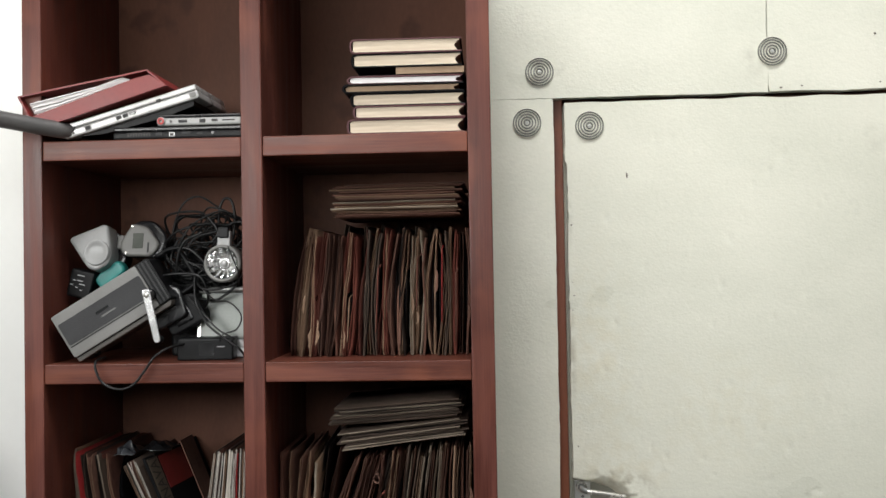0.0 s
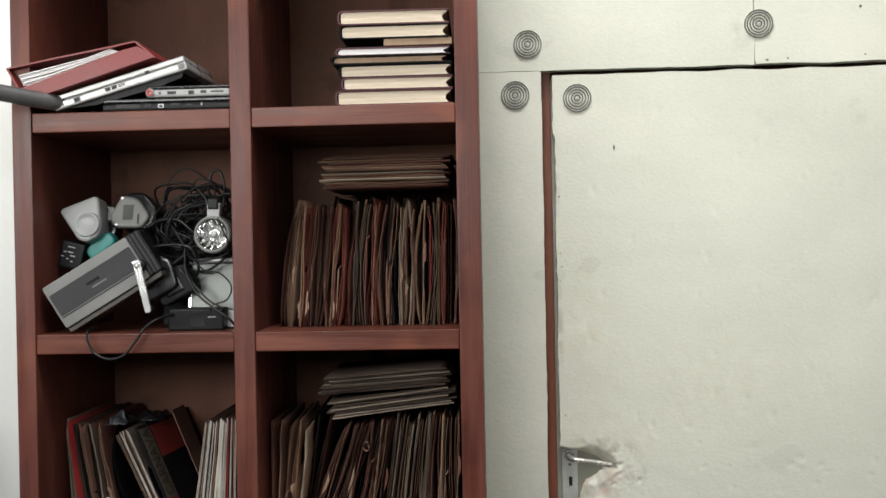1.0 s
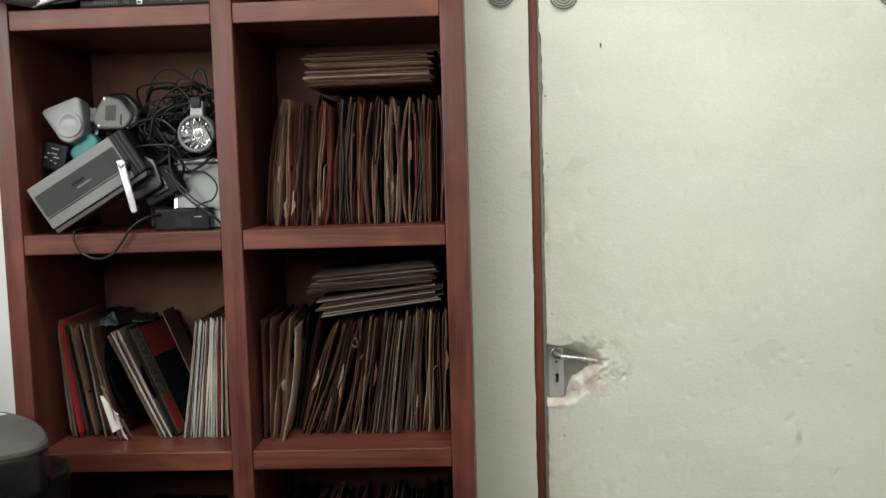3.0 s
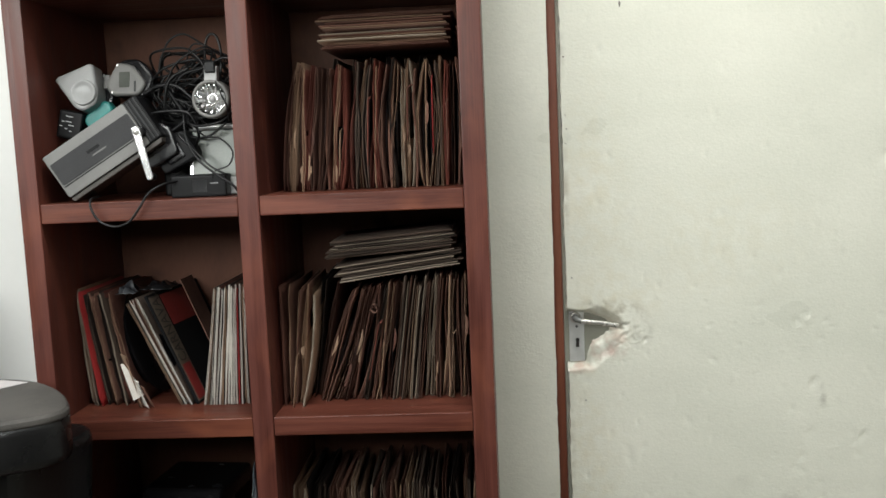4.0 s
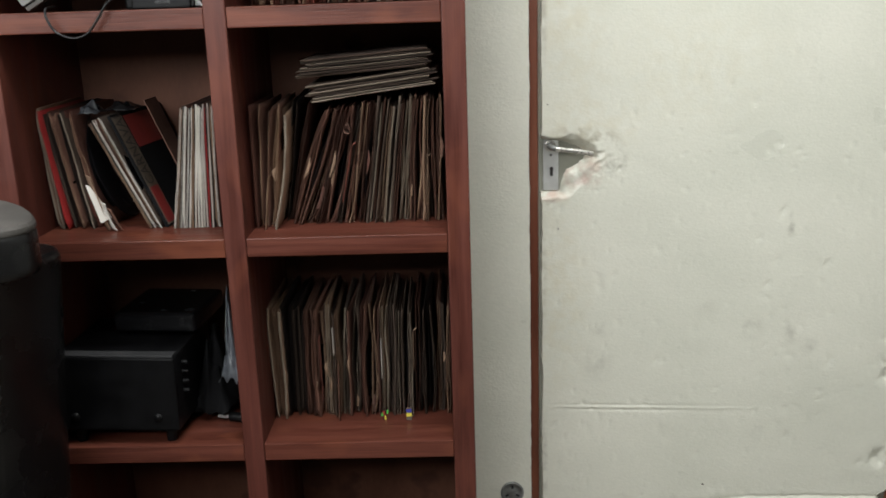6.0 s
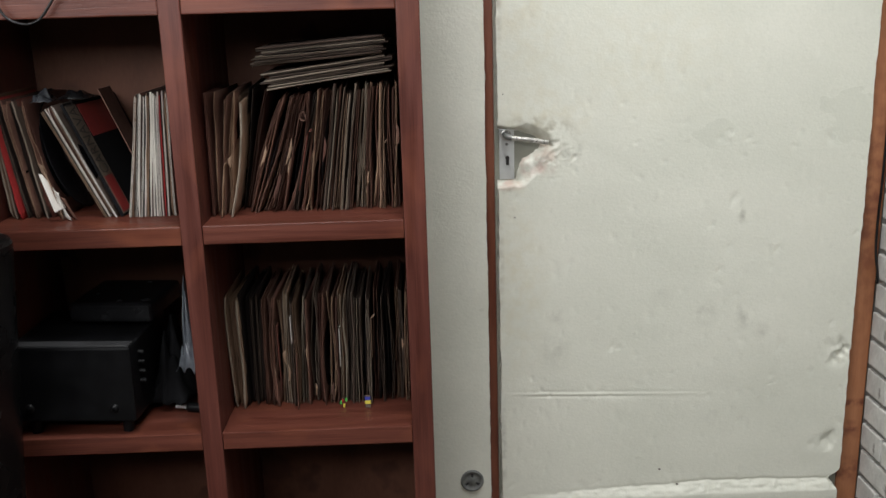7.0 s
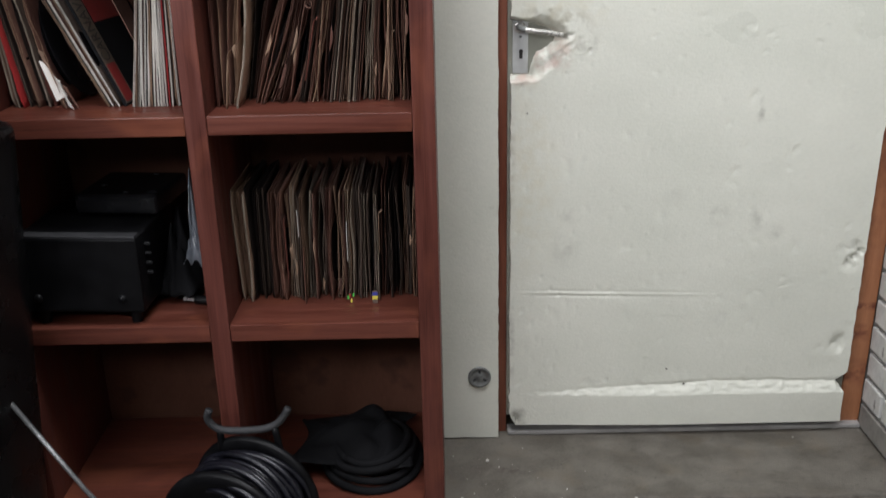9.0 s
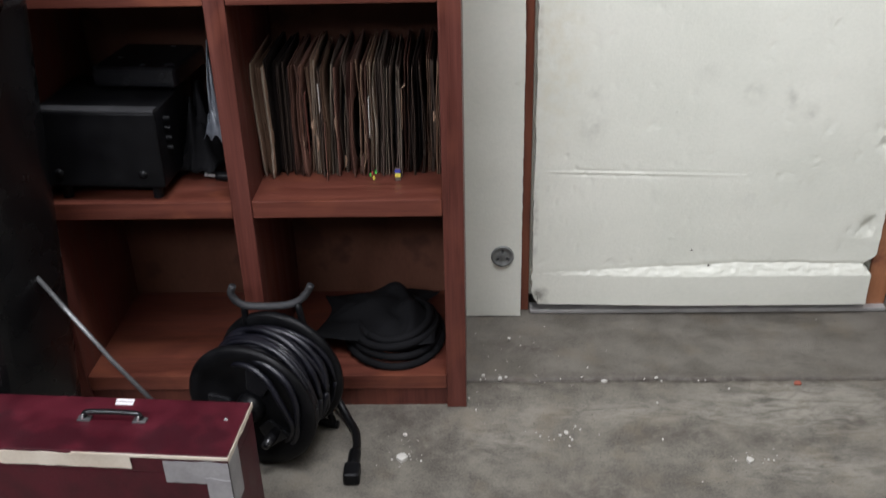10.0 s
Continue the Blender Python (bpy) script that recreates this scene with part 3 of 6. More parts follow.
rd = random.Random(5)
pits = [(rd.uniform(0.2, 1.1), 0.15 + 1.85 * rd.random() ** 1.5, rd.choice((0.003, 0.0035, 0.0045, 0.006, 0.009)), rd.uniform(0.0007, 0.0030) * rd.choice((1, 1, 1, -0.6)), rd.uniform(-1, 1)) for _ in range(300)]
pits += [(rd.uniform(0.2, 1.1), 0.17 + 1.1 * rd.random(), rd.uniform(0.0028, 0.0042), rd.uniform(0.0012, 0.0034), rd.uniform(-1, 1)) for _ in range(100)]
pits += [(1.076 + 0.012 * i, 0.515 + 0.018 * i, 0.008, 0.012, 0.9) for i in (-1, 0, 1)] + [(1.070, 0.530, 0.006, -0.006, 0.9), (1.066, 0.275, 0.010, 0.010, -0.6), (1.073, 0.255, 0.006, 0.010, 0)]
DX0, DX1, DZ0, DZ1, DF = 0.1855, 1.104, 0.036, 2.040, 0.410
NICHE = [(0.15, 1.003), (0.230, 1.003), (0.236, 1.030), (0.246, 1.056), (0.266, 1.067), (0.282, 1.078), (0.290, 1.094), (0.274, 1.110), (0.240, 1.124), (0.15, 1.136)]


def pit_sum(x, z):
    d = 0.0
    for px, pz, r, a, s in pits:
        ex, ez = x - px, z - pz
        if abs(ex) < 3 * r and abs(ez) < 3 * r:
            u, v = (ex + s * ez) / r, (ez - s * ex) / (1.8 * r)
            d += a * math.exp(-(u * u + v * v))
    return d


def door_dent(x, z):
    d = 0.0012 * noise.noise((x * 3, z * 3, 0)) + 0.0006 * noise.noise((x * 14, z * 22, 4)) + pit_sum(x, z)
    if 0.9 < z < 1.25 and x < 0.50:
        s = seg_dist(x, z, NICHE)
        w = (0.012 if z > 1.10 else 0.014) + (0.022 if z > 1.10 else 0.034) * max(0.0, min(1.0, (x - 0.225) / 0.05))
        w *= 0.85 + 0.5 * noise.noise((x * 24, z * 24, 8)) if s > 0 else 1
        k = 1 - max(0.0, min(1.0, s / max(0.006, w)))
        d += 0.034 * k ** (1.5 if z > 1.10 else 1.15) + 0.0024 * (noise.noise((x * 80, z * 80, 3)) + 0.7 * noise.noise((x * 190, z * 190, 3))) * min(1, 3 * k) * (k < 0.98)
        q = math.exp(-((x - 0.315) / 0.055) ** 2 - ((z - 1.075) / 0.055) ** 2)
        if s > 0:
            d += q * (0.0050 * abs(noise.noise((x * 75, z * 75, 1))) + 0.0032 * noise.noise((x * 170, z * 170, 5)))
    for gx, gz, gr in ((1.072, 0.525, 0.038), (1.064, 0.266, 0.028)):
        q = math.exp(-((x - gx) ** 2 + (z - gz) ** 2) / gr ** 2)
        if q > 0.02:
            d += q * 0.017 * abs(noise.noise((x * 55 + z * 40, z * 30 - x * 25, 2)))
    g = 0.441 - 0.034 * (x - 0.235)
    fade = max(0.0, min(1.0, (x - 0.2) / 0.1, (0.80 - x) / 0.45)) * (0.7 + 0.8 * noise.noise((x * 13, 4, 4)))
    d += fade * (0.0020 * math.exp(-((z - g) / 0.003) ** 2) - 0.0012 * math.exp(-((z - g + 0.007) / 0.004) ** 2) + 0.0022 * math.exp(-((z - g + 0.013) / 0.003) ** 2))
    # thicker foot strip: a crumbled slope, fading out towards the handle side, over a sharp lower edge
    grow = max(0.0, min(1.0, (x - 0.22) / 0.55))
    low = 0.128 + 0.0022 * noise.noise((x * 32, 7, 2)) + 0.0012 * noise.noise((x * 70, 3, 2))
    top = low + 0.007 + 0.025 * grow ** 0.8 + 0.005 * noise.noise((x * 9, 2, 2)) + 0.003 * noise.noise((x * 41, 2, 8)) - 0.008 * max(0.0, x - 0.92) / 0.15
    u_ = max(0.0, min(1.0, (top - z) / (top - low)))
    d -= 0.015 * min(1.0, grow * 1.4) * u_
    d += 0.0022 * grow * math.exp(-((z - top - 0.002) / 0.0035) ** 2)
    d += (0.0040 * noise.noise((x * 75, z * 45, 6)) + 0.0030 * noise.noise((x * 34, z * 90, 2))) * min(1.0, 6 * u_ * (1 - u_)) * (0.4 + 0.6 * grow)
    return d


def door_rag(x, z):
    dx = dz = 0.0
    if x - DX0 < 0.012:
        dx = 0.0035 * noise.noise((z * 7, 1, 1)) + 0.003 * noise.noise((z * 45, 5, 1)) - 0.004 * (z > 1.9)
        if z < 0.075:
            dx += 0.032 * (1 - z / 0.075) * (1 + noise.noise((z * 60, 2, 2)))
    elif DX1 - x < 0.03:
        f = 1 - (DX1 - x) / 0.03
        dx = f * (0.004 * noise.noise((z * 6, 9, 1)) + 0.002 * noise.noise((z * 40, 9, 4)) - 0.030 * math.exp(-((z - 0.155) / 0.016) ** 2) - 0.006 * (z < 0.14) + 0.008 * (z - 1) * 0.3)
    if DZ1 - z < 0.012:
        dz = 0.003 * noise.noise((x * 12, 3, 3)) + 0.002 * (x - 0.2)
    return dx, dz


door = thing("door_1", pose(0, 0, 0), "door clad in cream painted foam board, gnawed round the handle", "door", kind="structure")
xs = [DX0, DX0 + 0.004] + spread(DX0 + 0.008, 0.40, 0.0035) + spread(0.405, 1.07, 0.0058) + spread(1.076, DX1, 0.004)
zs = spread(DZ0, 0.112, 0.006) + spread(0.116, 0.19, 0.0026) + spread(0.2, 0.409, 0.008) + spread(0.415, 0.447, 0.0025) + spread(0.453, 0.94, 0.0062) + spread(0.945, 1.19, 0.0035) + spread(1.196, DZ1 - 0.012, 0.0075) + [DZ1]
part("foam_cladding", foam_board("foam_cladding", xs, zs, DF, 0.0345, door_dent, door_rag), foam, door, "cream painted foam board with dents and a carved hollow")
part("leaf", box(0.179, 1.108, DF + 0.0315, DF + 0.072, 0.05, 2.035, 0.002), leaf_grey, door, "grey-green painted door leaf")

# lock plate, keyhole and lever
bm = box(0.191, 0.228, DF + 0.0265, DF + 0.0325, 1.004, 1.130, 0.0015)
plate = part("lock_plate", bm, alu, door, "brushed aluminium lock plate")
part("plate_screw", lathe([(0, 0.001), (0.0032, 0.0006), (0.0036, 0)], 14, m=pose(0.2095, DF + 0.0265, 1.092, 90)), washer_dark, plate)
bm = lathe([(0, 0.0012), (0.0048, 0.0012), (0.0048, -0.0005)], 14, m=pose(0.211, DF + 0.0262, 1.058, 90))
box(0.2072, 0.2148, DF + 0.0253, DF + 0.0268, 1.040, 1.058, bm=bm)
part("keyhole", bm, print_black, plate, "black keyhole")
bm = tube([(0.212, DF - 0.012, 1.115), (0.220, DF - 0.0155, 1.113), (0.240, DF - 0.016, 1.110), (0.270, DF - 0.016, 1.106), (0.307, DF - 0.015, 1.099)], 0.0058, 14, 6)
lathe([(0.0066, -0.0012), (0.0066, 0.0012)], 14, bm, pose(0.264, DF - 0.016, 1.1068, 0, 98))
lever = part("lever_handle", bm, steel, door, "worn steel lever handle", True)
bm = lathe([(0, 0.010), (0.010, 0.010), (0.0125, 0.006), (0.0125, 0)], 20, m=pose(0.206, DF + 0.027, 1.116, 90))
tube([(0.206, DF + 0.022, 1.116), (0.206, DF - 0.002, 1.1165), (0.208, DF - 0.010, 1.116), (0.219, DF - 0.0150, 1.1135)], 0.0072, 14, 5, bm)
part("lever_neck", bm, washer_dark, lever, "tarnished dark neck", True)
part("rosette_ring", lathe([(0.009, 0), (0.013, 0.003), (0.0135, 0.006), (0.012, 0.008), (0.009, 0.008)], 20, m=pose(0.206, DF + 0.020, 1.117, 90)), steel, lever, smooth=True)

# door frame
frame_ob = thing("door_frame", pose(0, 0, 0), "reddish brown wooden door frame", "door frame", kind="structure")
part("jamb", box(0.130, 0.1785, 0.438, 0.60, 0.0, 2.06, 0.002), jamb_dark, frame_ob, "dark stained jamb")
part("jamb", box(1.1085, RIGHT - 0.004, 0.438, 0.60, 0.0, 2.06, 0.002), jamb_light, frame_ob, "orange-brown pine jamb")
part("head", box(0.1785, 1.1085, 0.500, 0.60, 2.045, 2.075, 0.002), jamb_dark, frame_ob)
bm = box(0.182, 1.165, 0.416, 0.46, 0.0, 0.012, 0.003)
part("threshold", bm, threshold_m, frame_ob, "thin grey metal threshold strip")


def plain_dent(seed, amp=1.0):
    return lambda x, z: amp * (0.0014 * noise.noise((x * 4 + seed, z * 4, 0)) + 0.0007 * noise.noise((x * 16, z * 16 + seed, 4)))


def wall_board(name, x0, x1, z0, z1, seed, label, rough_left=0.0):
    def rag(x, z):
        dx = dz = 0.0
        if x1 - x < 0.004:
            dx = 0.003 * noise.noise((z * 5, seed, 1)) + 0.002 * noise.noise((z * 40, seed, 1))
        if z - z0 < 0.004:
            dz = 0.0025 * noise.noise((x * 9, seed, 3)) + 0.0015 * noise.noise((x * 45, seed, 3))
        if x - x0 < 0.004 and rough_left:
            dx = rough_left * (abs(noise.noise((z * 30, seed, 2))) + (0.8 if z < z0 + 0.012 else 0))
        return dx, dz
    bm = foam_board(name, spread(x0, x1, 0.016), spread(z0, z1, 0.016), 0.405, 0.030, plain_dent(seed), rag)
    return setting(name, bm, foam, label, "insulation board")


wall_board("wall_board_1", -0.10, 0.155, 0.002, 2.0495, 2.0, "tall narrow cream painted foam board beside the door")
wall_board("wall_board_2", -0.10, 0.6615, 2.051, 2.9, 4.0, "cream painted foam board above the door")
wall_board("wall_board_3", 0.6635, RIGHT, 2.053, 2.9, 7.0, "cream painted foam board above the door", 0.004)


def washer(x, z, y, r, dark=False):
    ob = thing("fixing_washer", pose(x, y, z, 90), "dark grey plastic fixing washer with three slots" if dark else "grey ringed fixing washer pressed into painted foam", "washer", "fixing washers")
    if dark:
        bm = lathe([(0, 0.002), (0.010, 0.0025), (0.011, 0.0015), (r * 0.75, 0.0012), (r * 0.8, 0.004), (r * 0.96, 0.004), (r, 0.001), (r, -0.001)], 32)
        part("plate", bm, washer_dark, ob, smooth=True)
        for k in range(3):
            part("slot", box(-0.003, 0.003, 0.011, 0.021, 0.0012, 0.0022, 0.0008, m=pose(0, 0, 0, 0, 0, 120 * k)), grey_dk, ob)
    else:
        prof = [(0, 0.0012), (0.0022, 0.0012)]
        for q in (0.20, 0.40, 0.60, 0.79, 0.955):
            prof += [(r * (q - 0.05), 0.0004), (r * (q - 0.02), 0.0034), (r * (q + 0.03), 0.0034), (r * (q + 0.05), 0.0004)]
        prof += [(r * 1.03, -0.002)]
        bm = lathe(prof, 40)
        for f in bm.faces:
            c = f.calc_center_median()
            d = (math.hypot(c.x, c.y) / r)
            f.material_index = 0 if min(abs(d - q - 0.004) for q in (0.20, 0.40, 0.60, 0.79, 0.955)) < 0.045 else 1
        part("plate", bm, [washer_m, foam], ob, "ridged grey disc")
        part("screw_head", lathe([(0, 0.0045), (0.003, 0.004), (0.0038, 0.0015)], 12), alu, ob)
    return ob


for wx, wz in ((0.124, 2.115), (0.092, 1.993), (0.674, 2.148)):
    washer(wx, wz, 0.4035, 0.034)
for wx, wz in ((0.241, 1.983), (1.009, 1.964)):
    washer(wx, wz, DF - 0.0015, 0.034)
washer(0.104, 0.192, 0.4035, 0.031, True)

# ---- bookcase ----
BOARDS = [0.053, 0.512, 0.971, 1.427, 1.878, 2.334]
COLS = [(-0.903, -0.495), (-0.452, -0.041)]
TH = 0.040
case = thing("bookcase", pose(0, 0, 0), "reddish brown mahogany bookcase with two columns of open compartments", "bookcase")
for x0, x1 in ((-0.943, -0.903), (-0.495, -0.452), (-0.041, 0.005)):
    part("upright", box(x0, x1, 0.0, 0.398, 0.0, 2.375, 0.0025), wood_v, case)
for x0, x1 in COLS:
    for z in BOARDS:
        part("shelf_board", box(x0 + 0.0005, x1 - 0.0005, 0.003, 0.396, z, z + TH, 0.0025), wood_h, case)
    part("back_panel", box(x0 - 0.018, x1 + 0.018, 0.3985, 0.404, 0.01, 2.37), wood_back, case, "thin brown back panel")
    part("plinth", box(x0 + 0.0005, x1 - 0.0005, 0.012, 0.030, 0.0, 0.053), wood_v, case)
TOP = [z + TH for z in BOARDS]

# ---- records ----


EDGE = {kraft: tan, tan: pale_edge, greyp: pale_edge, darkp: greyp, ruddy: tan, redp: redp, brownp: kraft, whitep: whitep}


def slab(bm, x, h, d, th, bend, rg, torn=0.0, worn=1.0, split=0.0):
    """One paper wall, or a folded pair, standing on edge: its rounded front edge is worn uneven and its top front corner may be torn."""
    nz = 15
    seed, lean = rg.uniform(0, 50), rg.uniform(-1, 1) * 0.002 * worn
    f = min(0.0035, th)
    cols = ((-1, d, 0.25), (-1, d * 0.45, 0.6), (-1, f, 1), (0, 0, 1), (1, f, 1), (1, d * 0.45, 0.6), (1, d, 0.25))
    dog = rg.uniform(0.006, 0.022) if rg.random() < 0.6 * min(1, worn) else 0.002
    rows = []
    for i in range(nz + 1):
        t = i / nz
        z = h * t
        wear = worn * (0.0042 * noise.noise((z * 19, seed, 0)) + 0.0028 * noise.noise((z * 75, seed, 4)))
        wear += dog * max(0.0, t - 0.9) * 10 * (0.6 + noise.noise((seed, 2, 2))) + 0.5 * dog * max(0.0, 0.07 - t) * 14
        curl = worn * (0.0022 * noise.noise((z * 13, seed, 9)) + 0.0009 * noise.noise((z * 48, seed, 7)))
        cut = torn * max(0.0, t - 0.7) * 3.3
        row = []
        for s_, y, k in cols:
            e = 1.0 if k == 1 else 0.0
            flat = 1 - split * e * (0.5 + 0.5 * math.sin(z * 31 + seed))
            row.append(bm.verts.new((x + s_ * th / 2 * flat + bend(t) * k + curl * k + lean * k * t, y + (wear + 0.6 * cut) * e, z - 0.3 * cut * k + (0.003 * noise.noise((y * 18, seed, 3)) if i == nz else 0))))
        rows.append(row)
    n = len(cols)
    for a, b in zip(rows, rows[1:]):
        for j in range(n):
            q = (j + 1) % n
            fc = bm.faces.new((a[j], a[q], b[q], b[j]))
            fc.material_index = 1 if j in (2, 3) else 0
            fc.smooth = j in (0, 1, 4, 5)
    bm.faces.new(rows[0][::-1])
    bm.faces.new(rows[-1])


LABELS = {
    "kraft_sleeve": "worn brown paper sleeve holding a black shellac record", "tan_sleeve": "pale tan paper sleeve holding a black record",
    "grey_sleeve": "faded grey paper sleeve holding a black record", "dark_sleeve": "dark card sleeve holding a black record",
    "reddish_sleeve": "reddish brown paper sleeve holding a black record", "red_sleeve": "red card sleeve holding a black record", "brown_sleeve": "dark brown paper sleeve holding a black record", "white_sleeve": "white card sleeve of a long-playing record"}


def record(m, mat, group, rg, h=0.26, d=0.26, thick=0.006, wave=1.0, torn=0.0, edge=None):
    """A paper sleeve, open to the front, with its disc inside."""
    bm = bmesh.new()
    a, b, p, q = rg.uniform(-1, 1) * 0.005 * wave, rg.uniform(-1, 1) * 0.0032 * wave, rg.uniform(0, 6), rg.uniform(2.5, 6)
    o = rg.uniform(-0.0008, 0.0022) * wave
    th = rg.choice((0.0010, 0.0015, 0.0022))
    bend = lambda t: a * math.sin(math.pi * t) + b * (math.sin(q * t + p) - math.sin(p))
    wn_ = min(1.3, wave)
    if rg.random() < 0.18 or thick < 0.0045:
        # closed towards the room: one folded edge
        slab(bm, 0, h, d, min(thick * 0.92, 0.0052), bend, rg, torn, wn_, rg.uniform(0.0, 0.45))
        inset = True
    else:
        # open towards the room: two or three walls with the disc between them
        slab(bm, -thick / 2 + th, h, d, th, lambda t: bend(t) - o * math.sin(math.pi * t) ** 2, rg, torn, wn_)
        slab(bm, thick / 2 - th, h * rg.uniform(0.975, 1.0), d, th * rg.uniform(0.8, 1.6), lambda t: bend(t) + o * math.sin(math.pi * min(1, t * 1.2)) ** 2, rg, torn * rg.uniform(0, 1), wn_)
        if rg.random() < 0.5:
            slab(bm, rg.uniform(-0.2, 0.2) * thick, h * rg.uniform(0.95, 0.99), d * 0.97, th * 0.7, lambda t: bend(t) + 0.3 * o * math.sin(5 * t), rg, 0.0, wn_)
        prism([(d - 0.001, 0.001), (d, 0.001), (d, h * 0.98), (d - 0.001, h * 0.98)], -thick / 2 + th, thick / 2 - th, "x", bm=bm)
        inset = False
    bmesh.ops.recalc_face_normals(bm, faces=bm.faces[:])
    ob = link("record", bm, [mat, edge or (EDGE[mat] if rg.random() < 0.62 else mat)])
    tagged(ob, LABELS[(edge or mat).name], "record", group)
    ob.matrix_world = m
    if wave > 0.9 and rg.random() < 0.30:
        # a torn flap of paper curling out of the open edge
        fb, z0, sgn, ln = bmesh.new(), rg.uniform(0.02, 0.5) * h, rg.choice((-1, 1)), rg.uniform(0.025, 0.06)
        wid = rg.uniform(0.004, 0.010)
        rows_ = []
        for i in range(7):
            u = i / 6
            tw = wid * math.sin(math.pi * u) ** 0.7 * (0.7 + 0.6 * noise.noise((u * 4, z0 * 90, 0)))
            rows_.append([fb.verts.new((sgn * tw * k / 2 + bend(z0 / h), -0.004 * k * (1 - 0.4 * k) * math.sin(math.pi * u), z0 + ln * u)) for k in range(3)])
        for p_, q_ in zip(rows_, rows_[1:]):
            for k in range(2):
                fb.faces.new((p_[k], q_[k], q_[k + 1], p_[k + 1]))
        fl = part("torn_flap", fb, mat if rg.random() < 0.5 else tan, ob)
        fl.modifiers.new("thickness", "SOLIDIFY").thickness = 0.0008
    if inset:
        return ob
    r = min(h, d) * 0.475
    disc = part("disc", lathe([(0, 0.0009), (r - 0.001, 0.0009), (r, 0), (r - 0.001, -0.0009), (0, -0.0009)], 28, m=pose(0, d * 0.5 + rg.uniform(-0.004, 0.004), r + 0.002, 0, 90)), shellac, ob, "black grooved disc")
    return ob


def pick(rg, table):
    return rg.choices([t[0] for t in table], [t[1] for t in table])[0]


def row_of_records(group, x0, x1, z, n, lean0, lean1, y0, table, seed, h=(0.250, 0.270), yj=0.022, wave=1.0, thick=0.0080, torn=0.35, tall=0):
    rg = random.Random(seed)
    mat = pick(rg, table)
    for i in range(n):
        t = i / max(1, n - 1)
        x = x0 + (x1 - x0) * t + rg.uniform(-0.0018, 0.0018)
        lean = lean0 + (lean1 - lean0) * t + rg.uniform(-0.9, 0.9)
        hh, set_back = rg.uniform(*h), rg.uniform(0, yj) + (0.012 if rg.random() < 0.2 else 0)
        if rg.random() > 0.35:
            mat = pick(rg, table)
        own = mat
        if tall and i % tall == 1:
            hh, set_back, own = 0.279, 0.09, darkp
        record(pose(x, y0 + set_back, z + 0.001, 0, lean, rg.uniform(-1.8, 1.8)), own, group, rg, hh, rg.uniform(0.238, 0.25), thick * rg.uniform(0.55, 1.25), wave, rg.uniform(0.01, 0.04) if rg.random() < torn else 0.0)


BROWNS = [(kraft, 6), (tan, 1.8), (greyp, 2), (brownp, 7), (darkp, 2.5), (ruddy, 4), (redp, 0.02), (whitep, 0.1)]
GREYS = [(kraft, 6), (tan, 3.5), (greyp, 5), (brownp, 3), (darkp, 3), (ruddy, 2)]

# second row: a full run of old sleeves
row_of_records("records on the second shelf", -0.418, -0.350, TOP[3], 8, 6.5, 5, 0.085, BROWNS, 11)
row_of_records("records on the second shelf", -0.340, -0.118, TOP[3], 29, 5, 1.5, 0.088, BROWNS, 12, wave=1.6, tall=5)
rg = random.Random(77)
record(pose(-0.1085, 0.082, TOP[3] + 0.001, 0, 1), ruddy, "records on the second shelf", rg, 0.262, 0.25, 0.012, 2.6, 0.05)
record(pose(-0.098, 0.086, TOP[3] + 0.001, 0, 1), darkp, "records on the second shelf", rg, 0.257, 0.25, 0.007, 2.0, 0.0)
row_of_records("records on the second shelf", -0.088, -0.054, TOP[3], 4, 1, 0.5, 0.088, BROWNS, 13)


# third row, right: an upright few, a leaning run, a tight run
G3 = "records on the third shelf"
record(pose(-0.444, 0.085, TOP[2] + 0.001, 0, 0.5), brownp, G3, random.Random(9), 0.258, 0.25, 0.007, 0.4)
row_of_records(G3, -0.433, -0.411, TOP[2], 5, 3, 7, 0.078, [(kraft, 4), (tan, 2), (brownp, 1)], 21, thick=0.0058)
record(pose(-0.402, 0.068, TOP[2] + 0.001, 0, 7.5), tan, G3, random.Random(5), 0.252, 0.25, 0.006, 2.4, 0.05)
row_of_records(G3, -0.394, -0.384, TOP[2], 2, 9, 12, 0.13, [(darkp, 2), (brownp, 1)], 22, wave=0.6)
row_of_records(G3, -0.372, -0.226, TOP[2], 19, 19.5, 8.5, 0.100, [(kraft, 4), (brownp, 7), (ruddy, 2), (darkp, 3)], 23, h=(0.250, 0.262), wave=1.5)
row_of_records(G3, -0.215, -0.155, TOP[2], 10, 8.5, 6.5, 0.105, [(greyp, 7), (kraft, 2)], 24, yj=0.006, wave=0.4, thick=0.0055)
row_of_records(G3, -0.147, -0.053, TOP[2], 13, 6, 0.8, 0.105, [(kraft, 4), (tan, 1.5), (brownp, 5), (greyp, 3), (ruddy, 1)], 25)

